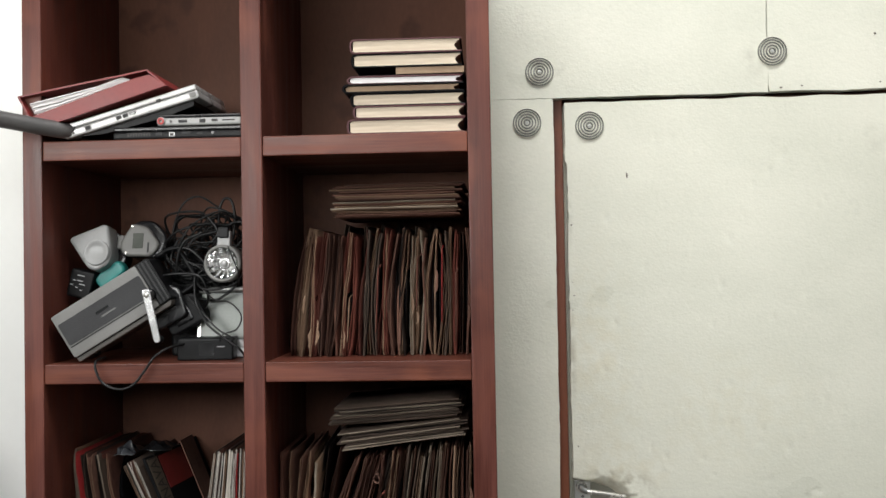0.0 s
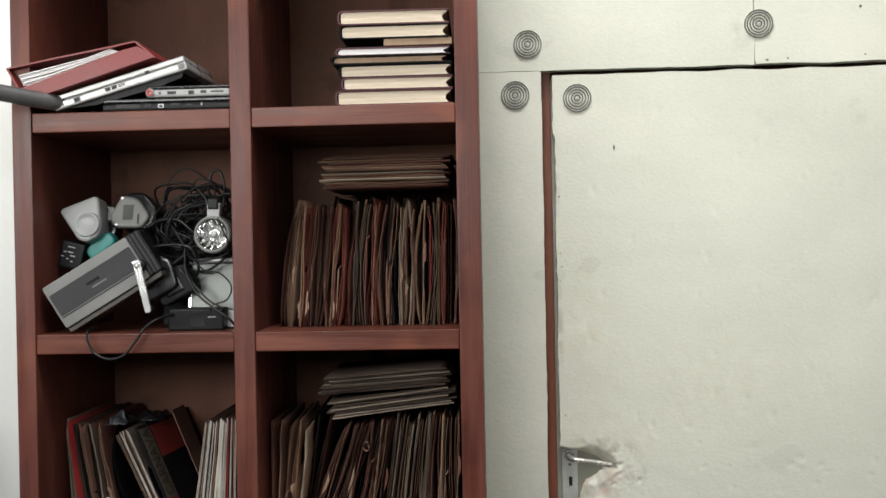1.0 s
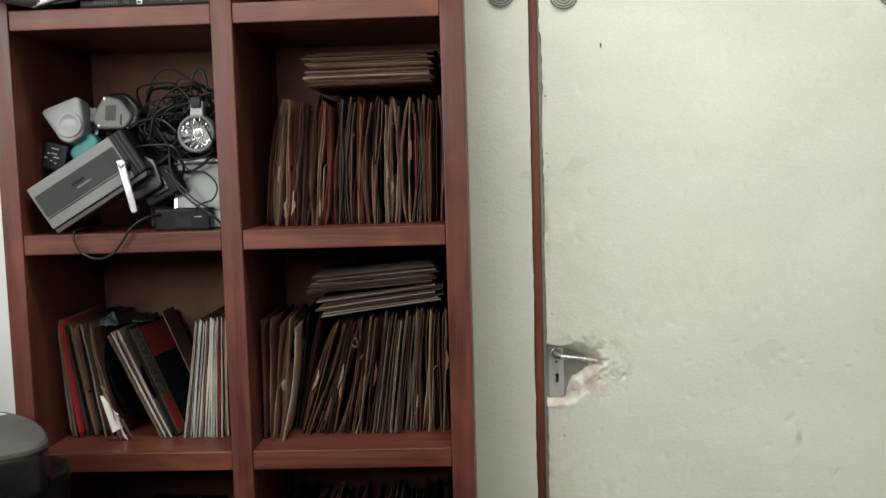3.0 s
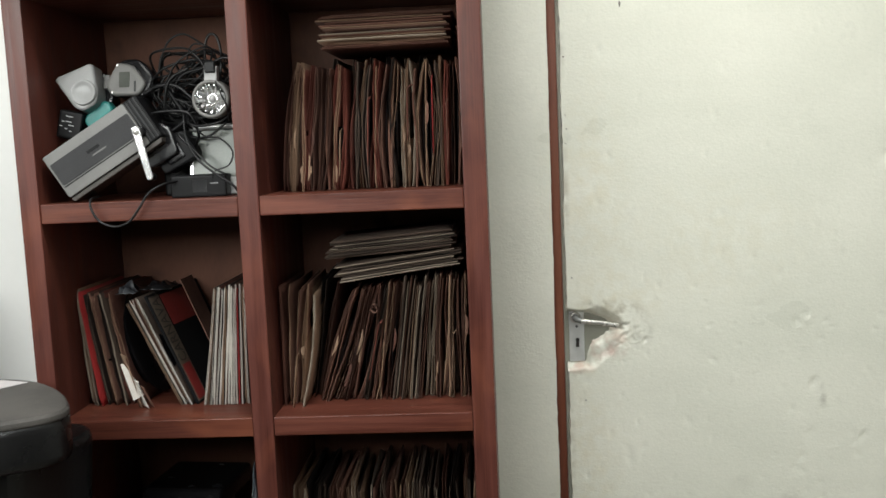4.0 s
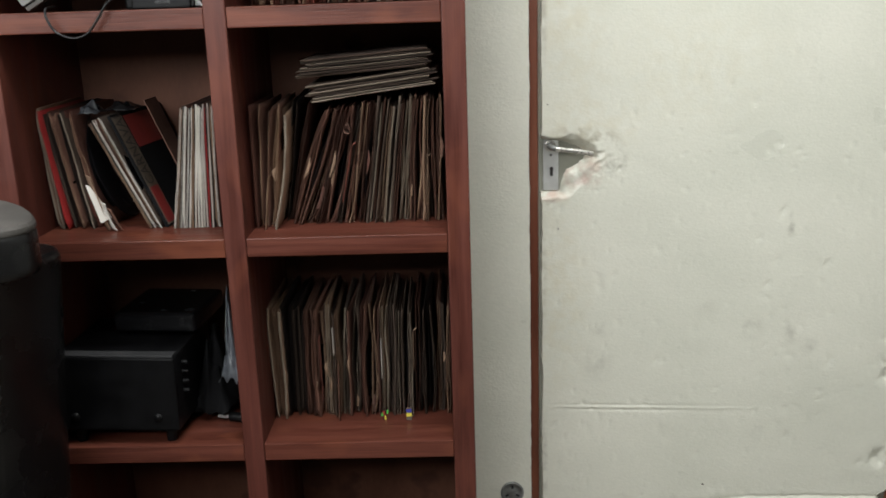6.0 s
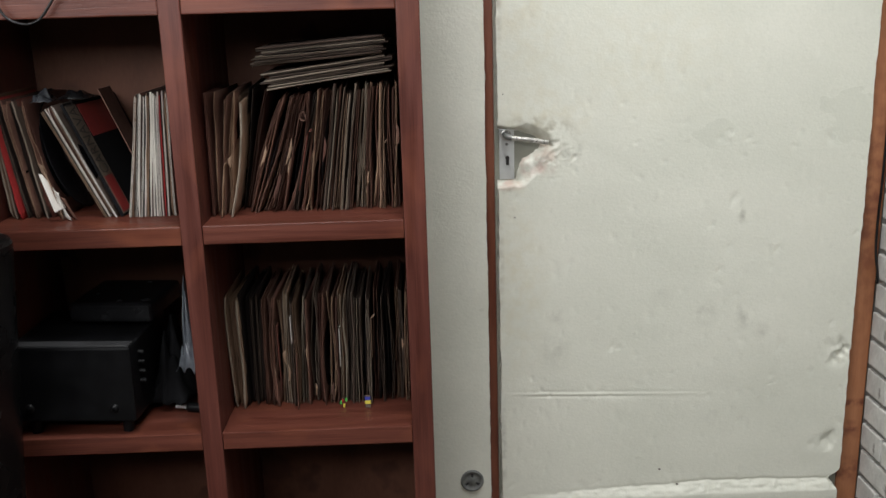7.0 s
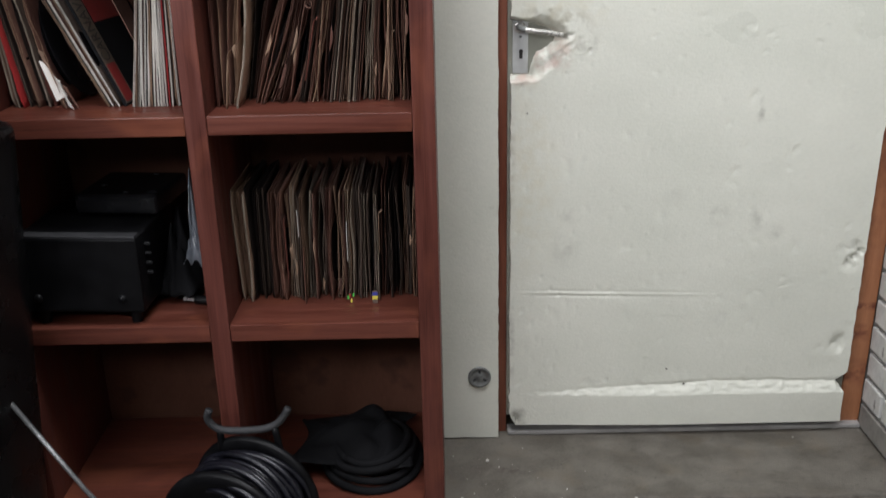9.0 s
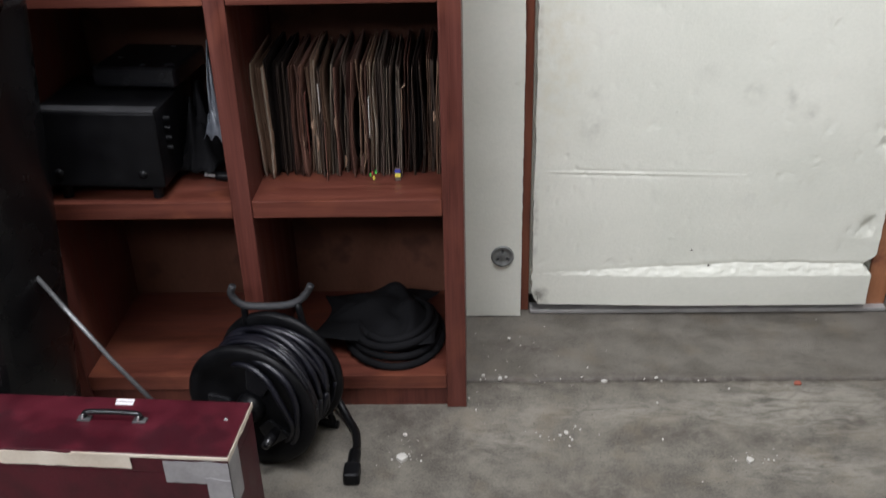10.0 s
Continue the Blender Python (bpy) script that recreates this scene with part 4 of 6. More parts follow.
def paper_curl(m, length, width, turns, mat, label):
    """A torn strip of paper rolled up at its end."""
    bm = bmesh.new()
    prev = None
    for i in range(29):
        u = i / 28
        a = max(0.0, u - 0.35) * (turns if turns > 0.8 else turns * 0.5) * 6.283 / 0.65
        r = 0.013 * (1 - 0.8 * max(0.0, u - 0.35)) * (1 + 0.4 * math.sin(9 * u + length * 60))
        x, z = (0.0, length * u / 0.35) if u < 0.35 else (r - r * math.cos(a), length + r * math.sin(a))
        w = width * (0.7 + 0.5 * noise.noise((u * 7, length * 40, 1)))
        row = [bm.verts.new((x, -0.5 * w, z)), bm.verts.new((x + 0.001, 0.5 * w, z + 0.002))]
        if prev:
            bm.faces.new((prev[0], row[0], row[1], prev[1]))
        prev = row
    ob = link("paper_curl", bm, mat, True)
    ob.modifiers.new("thickness", "SOLIDIFY").thickness = 0.0009
    ob.matrix_world = m
    return tagged(ob, label, "paper", "torn paper strips")


for x, y, z, ln, wd, tn, lean, mm in ((-0.272, 0.092, 0.12, 0.09, 0.024, 0.9, 14, kraft), (-0.262, 0.094, 0.05, 0.12, 0.018, 0.5, 12, ruddy), (-0.085, 0.098, 0.04, 0.10, 0.014, 0.4, 3, tan), (-0.424, 0.070, 0.0, 0.11, 0.020, 0.3, 7, tan)):
    paper_curl(pose(x, y, TOP[2] + z, 0, lean), ln, wd, tn, mm, "curled torn strip of brown paper between records")

tornsheet = thing("paper_inner_sleeve", pose(-0.772, 0.085, TOP[2] + 0.022, 0, -15, 38), "white torn inner sleeve showing between the leaning covers", "paper")
part("sheet", prism([(-0.004, 0.0), (0.022, 0.002), (0.018, 0.03), (0.003, 0.085), (-0.003, 0.088)], 0, 0.0012, "y"), whitep, tornsheet)
torn_bits = ((-0.768, 0.100, 0.0, 0.12, 0.026, -15, tan), (-0.757, 0.100, 0.0, 0.06, 0.034, -17, whitep), (-0.742, 0.100, 0.0, 0.05, 0.026, -24, kraft))
for x, y, z, ln, wd, lean, mm in torn_bits:
    paper_curl(pose(x, y, TOP[2] + z + 0.001, 0, lean, 50), ln, wd, 0.25, mm, "torn piece of sleeve paper standing between covers")

# fourth row, right
G4 = "records on the fourth shelf"
row_of_records(G4, -0.440, -0.425, TOP[1], 3, -1.5, -0.5, 0.110, [(tan, 3), (greyp, 1)], 31, wave=0.6)
row_of_records(G4, -0.416, -0.380, TOP[1], 5, 0, 0, 0.122, [(darkp, 5), (brownp, 2)], 32, wave=0.4)
row_of_records(G4, -0.371, -0.336, TOP[1], 4, 0, 0.5, 0.120, [(kraft, 3), (brownp, 1)], 33, wave=1.6)
row_of_records(G4, -0.327, -0.185, TOP[1], 17, 0.5, 1.5, 0.118, GREYS, 34)
row_of_records(G4, -0.177, -0.135, TOP[1], 5, 1.5, 1, 0.115, [(greyp, 3), (tan, 1)], 35)
row_of_records(G4, -0.126, -0.054, TOP[1], 8, 1, 0.5, 0.125, [(brownp, 4), (kraft, 2), (darkp, 4)], 36)
tab = thing("index_tab", pose(-0.142, 0.103, TOP[1] + 0.001), "pale card index tab with blue and yellow bands", "tab")
part("card", box(-0.006, 0.006, 0, 0.002, 0, 0.030), greyp, tab)
part("band", box(-0.0062, 0.0062, -0.0006, 0.0026, 0.0185, 0.0265), blue_dk, tab, "blue band")
part("band", box(-0.0062, 0.0062, -0.0006, 0.0026, 0.009, 0.0175), yellow_m, tab, "yellow band")
for k, (mm, dx, dz) in enumerate(((green_m, -0.203, 0.018), (yellow_m, -0.196, 0.010), (redp, -0.199, 0.022), (green_m, -0.191, 0.024))):
    st = tagged(link("sticker", box(dx - 0.002, dx + 0.002, 0.108, 0.1095, TOP[1] + dz - 0.009, TOP[1] + dz, 0.0004), mm), "small bright sticker on a record's edge", "sticker", "edge stickers")


def flat_stack(group, x0, z0, n, tilt, table, seed, w=0.262, y0=0.06, pitch=0.0062, slide=0.012):
    rg = random.Random(seed)
    base = pose(x0, y0, z0, 0, -tilt, 0)
    for i in range(n):
        m = base @ pose(w + rg.uniform(-slide, slide), rg.uniform(-0.012, 0.012), 0.004 + i * pitch, 0, 0, rg.uniform(-1.5, 1.5)) @ pose(0, 0, 0, 0, -90, 0)
        record(m, pick(rg, table), group, rg, w * rg.uniform(0.96, 1.02), 0.25, pitch * 0.98, 0.25, 0)


flat_stack("stacked records above the second shelf", -0.322, TOP[3] + 0.287, 14, 0.4, [(ruddy, 2), (kraft, 6), (tan, 1), (brownp, 2)], 41, w=0.262, y0=0.075, pitch=0.0049)
flat_stack("stacked records above the third shelf", -0.318, TOP[2] + 0.256, 8, 7.0, [(greyp, 8), (darkp, 1)], 42, w=0.258, y0=0.11, pitch=0.0044)
flat_stack("stacked records above the third shelf", -0.336, TOP[2] + 0.304, 9, 4.0, [(greyp, 8), (darkp, 1)], 43, w=0.27, y0=0.12, pitch=0.0044)

# third row, left: covers leaning to both sides
G5 = "record covers on the third shelf"
rg = random.Random(8)
for x, lean, mm, w in ((-0.882, -4.5, tan, 0.4), (-0.873, -5.5, greyp, 0.5), (-0.849, -9, darkp, 0.4), (-0.836, -8.5, brownp, 0.8), (-0.827, -9, kraft, 0.8), (-0.817, -9.5, darkp, 0.8), (-0.807, -10, greyp, 0.8), (-0.797, -11, ruddy, 1.2), (-0.785, -12, kraft, 1.4), (-0.772, -13, brownp, 1.4)):
    record(pose(x, 0.115 + rg.uniform(0, 0.02), TOP[2] + 0.001, 0, lean), mm, G5, rg, rg.uniform(0.25, 0.262), 0.25, 0.0042 if mm in (redp, greyp, tan) else 0.006, w, rg.choice((0, 0, 0.02)))
record(pose(-0.860, 0.113, TOP[2] + 0.001, 0, -7.5), redp, G5, rg, 0.258, 0.25, 0.0045, 0.7)
bare = thing("loose_record", pose(-0.752, 0.116, TOP[2] + 0.001, 0, -15), "bare black record leaning between the covers", "record")
part("disc", lathe([(0, 0.001), (0.124, 0.001), (0.126, 0), (0.124, -0.001), (0, -0.001)], 48, m=pose(0, 0.126, 0.128, 0, 90)), shellac, bare, smooth=False)
part("label", lathe([(0, 0.0013), (0.04, 0.0013), (0.04, -0.0013), (0, -0.0013)], 32, m=pose(0, 0.126, 0.128, 0, 90)), darkp, bare, "dark paper label")
for x, lean, mm, ed in ((-0.679, -25, darkp, tan), (-0.672, -24.5, brownp, whitep), (-0.664, -24.2, darkp, tan), (-0.657, -23.8, greyp, whitep)):
    record(pose(x, 0.108 + rg.uniform(0, 0.006), TOP[2] + 0.001, 0, lean), mm, G5, rg, rg.uniform(0.25, 0.262), 0.255, 0.0050, 0.25, edge=ed)
cover = thing("record_cover", pose(-0.646, 0.116, TOP[2] + 0.001, 0, -23.5, -6), "black record cover with a red panel and a lettered stripe", "record")
part("sleeve", box(-0.003, 0.003, 0, 0.262, 0, 0.262, 0.0008), black_cloth, cover)
part("stripe", box(0.0030, 0.0036, 0.004, 0.050, 0.004, 0.256), stripe_m, cover, "grey-brown stripe")
part("panel", box(0.0030, 0.0036, 0.056, 0.235, 0.180, 0.254), print_red, cover, "red panel")
part("panel", box(0.0036, 0.0041, 0.008, 0.046, 0.008, 0.092), print_red, cover, "red lettering block")
letters("CARNAVAL", 0.050, Matrix(((0, 0, 1, 0.0038), (0, -1, 0, 0.045), (0.66, 0, 0, 0.096), (0, 0, 0, 1))) @ pose(0, 0.002, 0), print_black, cover)
for i in range(16):
    record(pose(-0.626 + i * 0.0064, 0.100 + rg.uniform(0, 0.004), TOP[2] + 0.001, 0, 8.5 - i * 0.48 + rg.uniform(-0.25, 0.25)), (darkp, greyp, darkp, brownp)[i % 4], G5, rg, rg.uniform(0.255, 0.264), 0.258, rg.uniform(0.0050, 0.0058), 0.3, edge=(whitep, tan, whitep, whitep, whitep, whitep, tan, whitep, whitep, whitep, whitep, whitep, redp, whitep, tan, whitep)[i])
back_card = tagged(link("card_sheet", box(-0.001, 0.001, 0, 0.08, 0, 0.285, 0.0005), kraft), "brown card sheet leaning behind the covers", "card")
back_card.matrix_world = pose(-0.588, 0.20, TOP[2] + 0.001, 0, -22)


def crumpled(name, m, w, d, h, seed, mat, label, category, n=26):
    """A crumpled film sheet heaped up."""
    bm = bmesh.new()
    g = []
    for i in range(n + 1):
        row = []
        for j in range(n + 1):
            u, v = i / n, j / n
            k = math.sin(math.pi * u) * math.sin(math.pi * v)
            q = Vector((u * 2.6 + seed, v * 2.6, seed))
            row.append(bm.verts.new((w * (u - 0.5) + 0.18 * w * noise.noise(q), d * (v - 0.5) + 0.18 * d * noise.noise(q + Vector((9, 0, 0))), h * (0.15 + 0.85 * k) * (0.55 + 0.9 * abs(noise.noise(q * 1.3))))))
        g.append(row)
    for i in range(n):
        for j in range(n):
            bm.faces.new((g[i][j], g[i + 1][j], g[i + 1][j + 1], g[i][j + 1]))
    ob = link(name, bm, mat, True)
    ob.matrix_world = m
    sol = ob.modifiers.new("film", "SOLIDIFY")
    sol.thickness = 0.0006
    return tagged(ob, label, category)


crumpled("plastic_film", pose(-0.80, 0.17, TOP[2] + 0.243), 0.04, 0.06, 0.03, 3.0, bag_m, "crumpled clear plastic film lying over the covers", "film")
crumpled("plastic_film", pose(-0.75, 0.22, TOP[2] + 0.245), 0.07, 0.08, 0.025, 6.0, black_gl, "crumpled black plastic film lying over the covers", "film")

for x, z, ln, wd, tn, lean, mm in ((-0.24, 0.05, 0.13, 0.014, 0.5, 3, ruddy), (-0.19, 0.02, 0.10, 0.016, 0.4, 2, kraft), (-0.155, 0.10, 0.10, 0.014, 0.6, 2, ruddy), (-0.103, 0.07, 0.15, 0.024, 0.4, 1, redp), (-0.075, 0.03, 0.14, 0.014, 0.5, 1, kraft), (-0.30, 0.03, 0.09, 0.012, 0.4, 4, tan)):
    paper_curl(pose(x, 0.080, TOP[3] + z, 0, lean), ln, wd, tn, mm, "red torn strip of paper curling between records" if mm is redp else "curled torn strip of brown paper between records")
for x, z, ln, wd, tn, lean, mm in ((-0.335, 0.05, 0.15, 0.016, 0.4, 0, ruddy), (-0.305, 0.16, 0.06, 0.010, 0.12, 0, whitep), (-0.30, 0.0, 0.13, 0.012, 0.3, 1, kraft), (-0.20, 0.10, 0.09, 0.008, 0.12, 1, whitep), (-0.128, 0.12, 0.09, 0.014, 0.5, 1, tan)):
    paper_curl(pose(x, 0.110, TOP[1] + z, 0, lean), ln, wd, tn, mm, "white torn strip of paper between records" if mm is whitep else "curled torn strip of brown paper between records")

# ---- first row: books, binder, laptops, tube ----


def book(x0, x1, z0, z1, depth, y, cov, pages=paper, lip=0.004, yaw=0.0):
    cx, w, h = (x0 + x1) / 2, x1 - x0, z1 - z0
    ob = thing("book", pose(cx, y, z0, 0, 0, yaw), "hardback book lying flat with " + ("white" if pages is paper_white else "cream") + " page edges showing", "book", "stack of books")
    t = 0.0028
    prof = [(w / 2, 0), (w / 2, t), (-w / 2 + 0.012, t), (-w / 2 + 0.005, t + 0.003), (-w / 2 + 0.004, h / 2), (-w / 2 + 0.005, h - t - 0.003), (-w / 2 + 0.012, h - t), (w / 2, h - t), (w / 2, h), (-w / 2 + 0.008, h), (-w / 2 + 0.002, h - 0.004), (-w / 2, h / 2), (-w / 2 + 0.002, 0.004), (-w / 2 + 0.008, 0)]
    part("cover", prism(prof, 0, depth, "y"), cov, ob)
    n = 7
    prof = [(-w / 2 + 0.007, t), (w / 2 - lip - 0.004, t)] + [(w / 2 - lip - 0.010 * math.sin(math.pi * (i + 0.5) / n) - 0.002 + 0.006 * i / n, t + (h - 2 * t) * (i + 0.5) / n) for i in range(n)] + [(w / 2 - lip, h - t), (-w / 2 + 0.007, h - t)]
    part("page_block", prism(prof, lip, depth - lip, "y"), pages, ob)
    return ob


Z = TOP[4]
book(-0.283, -0.047, Z, Z + 0.030, 0.29, 0.012, maroon_cloth)
book(-0.270, -0.045, Z + 0.030, Z + 0.056, 0.29, 0.010, maroon_cloth, yaw=0.6)
book(-0.276, -0.046, Z + 0.056, Z + 0.082, 0.29, 0.014, black_cloth, yaw=-0.5)
book(-0.291, -0.048, Z + 0.082, Z + 0.100, 0.29, 0.008, black_cloth, card, lip=0.010)
book(-0.282, -0.050, Z + 0.100, Z + 0.117, 0.28, 0.016, maroon_cloth, paper_white, yaw=0.8)
ob = thing("brown_folder", pose(0, 0, 0), "brown card folder lying in the stack of books", "folder")
part("card", box(-0.270, -0.046, 0.022, 0.28, Z + 0.117, Z + 0.120, 0.001), black_cloth, ob, "black lower board")
part("filler", box(-0.183, -0.046, 0.018, 0.27, Z + 0.120, Z + 0.1335, 0.001), card, ob)
book(-0.273, -0.050, Z + 0.1335, Z + 0.161, 0.29, 0.012, black_cloth, yaw=-0.4)
book(-0.275, -0.051, Z + 0.161, Z + 0.190, 0.29, 0.010, maroon_cloth, yaw=0.5)


def laptop(m, w, d, h, lid, base, label, base_h, hinge=False):
    ob = thing("laptop", m, label, "laptop", "closed laptops")
    part("base", box(0, w, 0, d, 0, base_h, 0.004), base, ob)
    part("lid", box(0.001, w - 0.001, 0.001, d, base_h + 0.0008, h, 0.003), lid, ob)
    return ob


def port(parent, x, z, w, h, mat=black_pl, y=-0.0006, inner=None):
    p = part("port", box(x - w / 2, x + w / 2, y, y + 0.003, z - h / 2, z + h / 2, min(w, h) * 0.2), mat, parent)
    if inner:
        part("socket", box(x - w * 0.32, x + w * 0.32, y - 0.0004, y + 0.002, z - h * 0.32, z + h * 0.28), inner, p)
    return p


lp = laptop(pose(-0.757, 0.004, Z), 0.264, 0.23, 0.0245, black_gl, black_pl, "thin black laptop lying closed on the shelf", 0.015)
for k in range(9):
    part("vent_slot", box(0.030 + k * 0.0055, 0.033 + k * 0.0055, -0.0006, 0.002, 0.006, 0.013), print_black, lp)
port(lp, 0.094, 0.010, 0.014, 0.008, grey_dk)
port(lp, 0.121, 0.0085, 0.012, 0.009, alu, inner=print_black)
port(lp, 0.150, 0.011, 0.018, 0.005, grey_dk)
port(lp, 0.178, 0.010, 0.012, 0.004, grey_dk)
part("power_jack", lathe([(0, 0.0015), (0.003, 0.0015), (0.003, 0)], 14, m=pose(0.205, 0, 0.010, 90)), black_gl, lp)
nb = laptop(pose(-0.664, 0.000, Z + 0.0255), 0.170, 0.2, 0.022, black_gl, white_pl, "small white netbook with a black lid lying on a laptop", 0.0155)
port(nb, 0.052, 0.0082, 0.018, 0.0065, grey_dk)
port(nb, 0.092, 0.0082, 0.013, 0.0085, print_black, inner=grey_dk)
port(nb, 0.117, 0.009, 0.013, 0.006, print_black)
port(nb, 0.145, 0.009, 0.026, 0.003, print_black)
part("power_jack", lathe([(0, 0.0015), (0.0025, 0.0015), (0.0025, 0)], 14, m=pose(0.028, 0, 0.0082, 90)), print_black, nb)
bm = lathe([(0.0055, 0.003), (0.008, 0.003), (0.009, 0.001), (0.009, -0.16)], 20, m=pose(0.008, 0.0, 0.009, 90))
part("hinge", bm, white_pl, nb, smooth=True)
part("hinge_ring", lathe([(0.0035, 0.0036), (0.0062, 0.0040), (0.007, 0.003)], 20, m=pose(0.008, 0.0, 0.009, 90)), redp, nb, "red ring on the hinge end")

ang = 15.8
lm = pose(-0.8515, -0.006, Z + 0.002, 0, -ang, 0)
sl = laptop(lm, 0.286, 0.20, 0.029, silver, silver, "silver laptop leaning on the other laptops", 0.0165)
part("underside", prism(rounded([(0.02, 0.001), (0.272, 0.001), (0.268, -0.010), (0.20, -0.0145), (0.08, -0.010)], 0.004), 0.012, 0.19, "y"), black_pl, sl, "black underside")
port(sl, 0.052, 0.0085, 0.015, 0.010, grey_pl, inner=grey_dk)
part("power_jack", lathe([(0, 0.0015), (0.003, 0.0015), (0.003, 0)], 14, m=pose(0.020, 0, 0.008, 90)), print_black, sl)
port(sl, 0.118, 0.0092, 0.012, 0.008, print_black, inner=grey_dk)
port(sl, 0.132, 0.0092, 0.012, 0.008, print_black, inner=grey_dk)
port(sl, 0.148, 0.0095, 0.014, 0.006, grey_dk, inner=white_pl)
port(sl, 0.205, 0.0185, 0.010, 0.006, print_black)
part("corner_pad", box(0.268, 0.282, -0.0008, 0.01, 0.004, 0.014, 0.0015), grey_lt, sl)

bd = thing("ring_binder", pose(0, 0, -0.003), "red card binder full of papers lying slanted on a laptop", "binder")
part("lower_cover", prism([(-0.919, 1.966), (-0.868, 1.9525), (-0.640, 2.0225), (-0.640, 2.026), (-0.672, 2.046), (-0.70, 2.040)], -0.022, 0.26, "y", 0.001), red_binder, bd, "thick red lower board")
part("upper_cover", prism([(-0.942, 2.0075), (-0.83, 2.0275), (-0.725, 2.0455), (-0.679, 2.0545), (-0.679, 2.0575), (-0.725, 2.049), (-0.83, 2.031), (-0.942, 2.0105)], -0.018, 0.26, "y"), red_binder, bd)
part("flap", prism([(-0.942, 2.008), (-0.938, 2.008), (-0.915, 1.9665), (-0.919, 1.9665)], -0.020, 0.26, "y"), red_binder, bd)
part("spine", prism([(-0.679, 2.0545), (-0.676, 2.057), (-0.636, 2.0235), (-0.6395, 2.0225)], -0.020, 0.26, "y"), red_binder, bd)
for k in range(10):
    f = k / 9
    pts = [(-0.909 - 0.012 * f + 0.003 * math.sin(k * 2.1), 1.9705 + 0.024 * f), (-0.86, 1.985 + 0.022 * f + 0.002 * math.sin(k)), (-0.78, 2.014 + 0.012 * f), (-0.715 - 0.015 * f, 2.0375 + 0.0055 * f)]
    pts += [(x, z + 0.0018) for x, z in pts[::-1]]
    part("paper", prism(pts, -0.012 + 0.003 * (k % 3), 0.25, "y"), paper_white, bd, "loose white paper")

tb = thing("boom_tube", pose(0, 0, 0), "grey metal tube resting with its end on the shelf", "tube")
part("tube", tube([(-0.832, 0.02, Z + 0.0175), (-1.00, -0.16, Z + 0.042), (-1.6, -0.80, Z + 0.150), (-2.95, REAR + 0.01, Z + 0.40)], 0.0165, 20, 4), pipe_m, tb, smooth=True)
part("end_cap", lathe([(0, 0.006), (0.012, 0.005), (0.0178, 0), (0.0178, -0.02)], 20, m=look((-0.832, 0.02, Z + 0.020), (-1.0, -0.16, Z + 0.07))), black_pl, tb, smooth=True)

# ---- second row, left: radio, torch, adapters and cables ----
Z = TOP[3]
ra = thing("wind_up_radio", pose(-0.846, 0.016, Z + 0.0095, 0, -31, 3), "grey wind-up radio tipped on its corner", "radio")
W, H, D = 0.232, 0.098, 0.085
part("body", prism(rounded([(0, 0), (W, 0), (W, H), (0, H)], 0.008), 0.004, D, "y", 0.003), black_pl, ra)
part("base_band", prism(rounded([(0.003, -0.010), (W - 0.010, -0.010), (W - 0.004, 0.0), (0.001, 0.0)], 0.003), 0.006, D - 0.004, "y", 0.002), card_dull, ra, "dull brown base")
part("trim_line", box(0.006, W - 0.034, -0.0008, 0.003, 0.0225, 0.0245), black_pl, ra, "dark seam under the grille")
part("front_rim", prism(rounded([(0.001, 0.001), (W - 0.03, 0.001), (W - 0.03, H - 0.001), (0.001, H - 0.001)], 0.005), 0.0, 0.006, "y", 0.0015), grey_lt, ra, "light grey front rim")
part("grille", prism(rounded([(0.006, 0.027), (W - 0.033, 0.027), (W - 0.033, H - 0.022), (0.006, H - 0.022)], 0.004), -0.0012, 0.004, "y"), grey_dk, ra, "dark speaker grille")
for gx in range(3):
    part("rib", box(W - 0.026 + gx * 0.009, W - 0.022 + gx * 0.009, 0.0, D - 0.003, 0.003, H - 0.003, 0.001), grey_dk, ra)
part("badge", box(0.092, 0.125, -0.002, 0.0, 0.043, 0.046), grey_pl, ra)
part("badge", box(0.085, 0.115, -0.002, 0.0, 0.052, 0.058), black_pl, ra)
part("handle", tube([(W + 0.004, 0.05, 0.004), (W + 0.046, 0.05, 0.010), (W + 0.052, 0.05, H * 0.5), (W + 0.046, 0.05, H - 0.006), (W + 0.004, 0.05, H)], 0.005, 10), black_pl, ra, "black folding handle", True)
for fx in (0.035, 0.20):
    part("foot", lathe([(0, -0.004), (0.006, -0.004), (0.007, 0)], 14, m=pose(fx, 0.03, -0.0095)), black_pl, ra)
part("crank_hub", lathe([(0, 0.014), (0.010, 0.013), (0.013, 0.006), (0.013, 0)], 20, m=pose(0.198, -0.001, 0.030, 90)), black_gl, ra, smooth=True)
cr = part("crank", prism(rounded([(-0.008, 0.012), (0.008, 0.012), (0.0065, -0.098), (-0.0065, -0.098)], 0.006), -0.024, -0.017, "y", 0.0018, m=pose(0.198, 0, 0.030, 0, 18.5)), chrome, ra, "chrome crank arm")
part("rivet", lathe([(0, 0.003), (0.005, 0.0025), (0.006, 0)], 16, m=pose(0.198, -0.024, 0.030, 90)), steel, cr, smooth=True)
part("knob", lathe([(0, 0), (0.007, 0.002), (0.008, 0.02), (0.006, 0.026), (0, 0.027)], 16, m=pose(0.168, -0.018, -0.058, -90)), black_pl, cr, smooth=True)


def puck(name, m, pts, depth, mat, label, category, r=0.02):
    ob = thing(name, m, label, category)
    part("housing", prism(rounded(pts, r, 7), 0, depth, "y", 0.008, 4), mat, ob, smooth=False)
    return ob


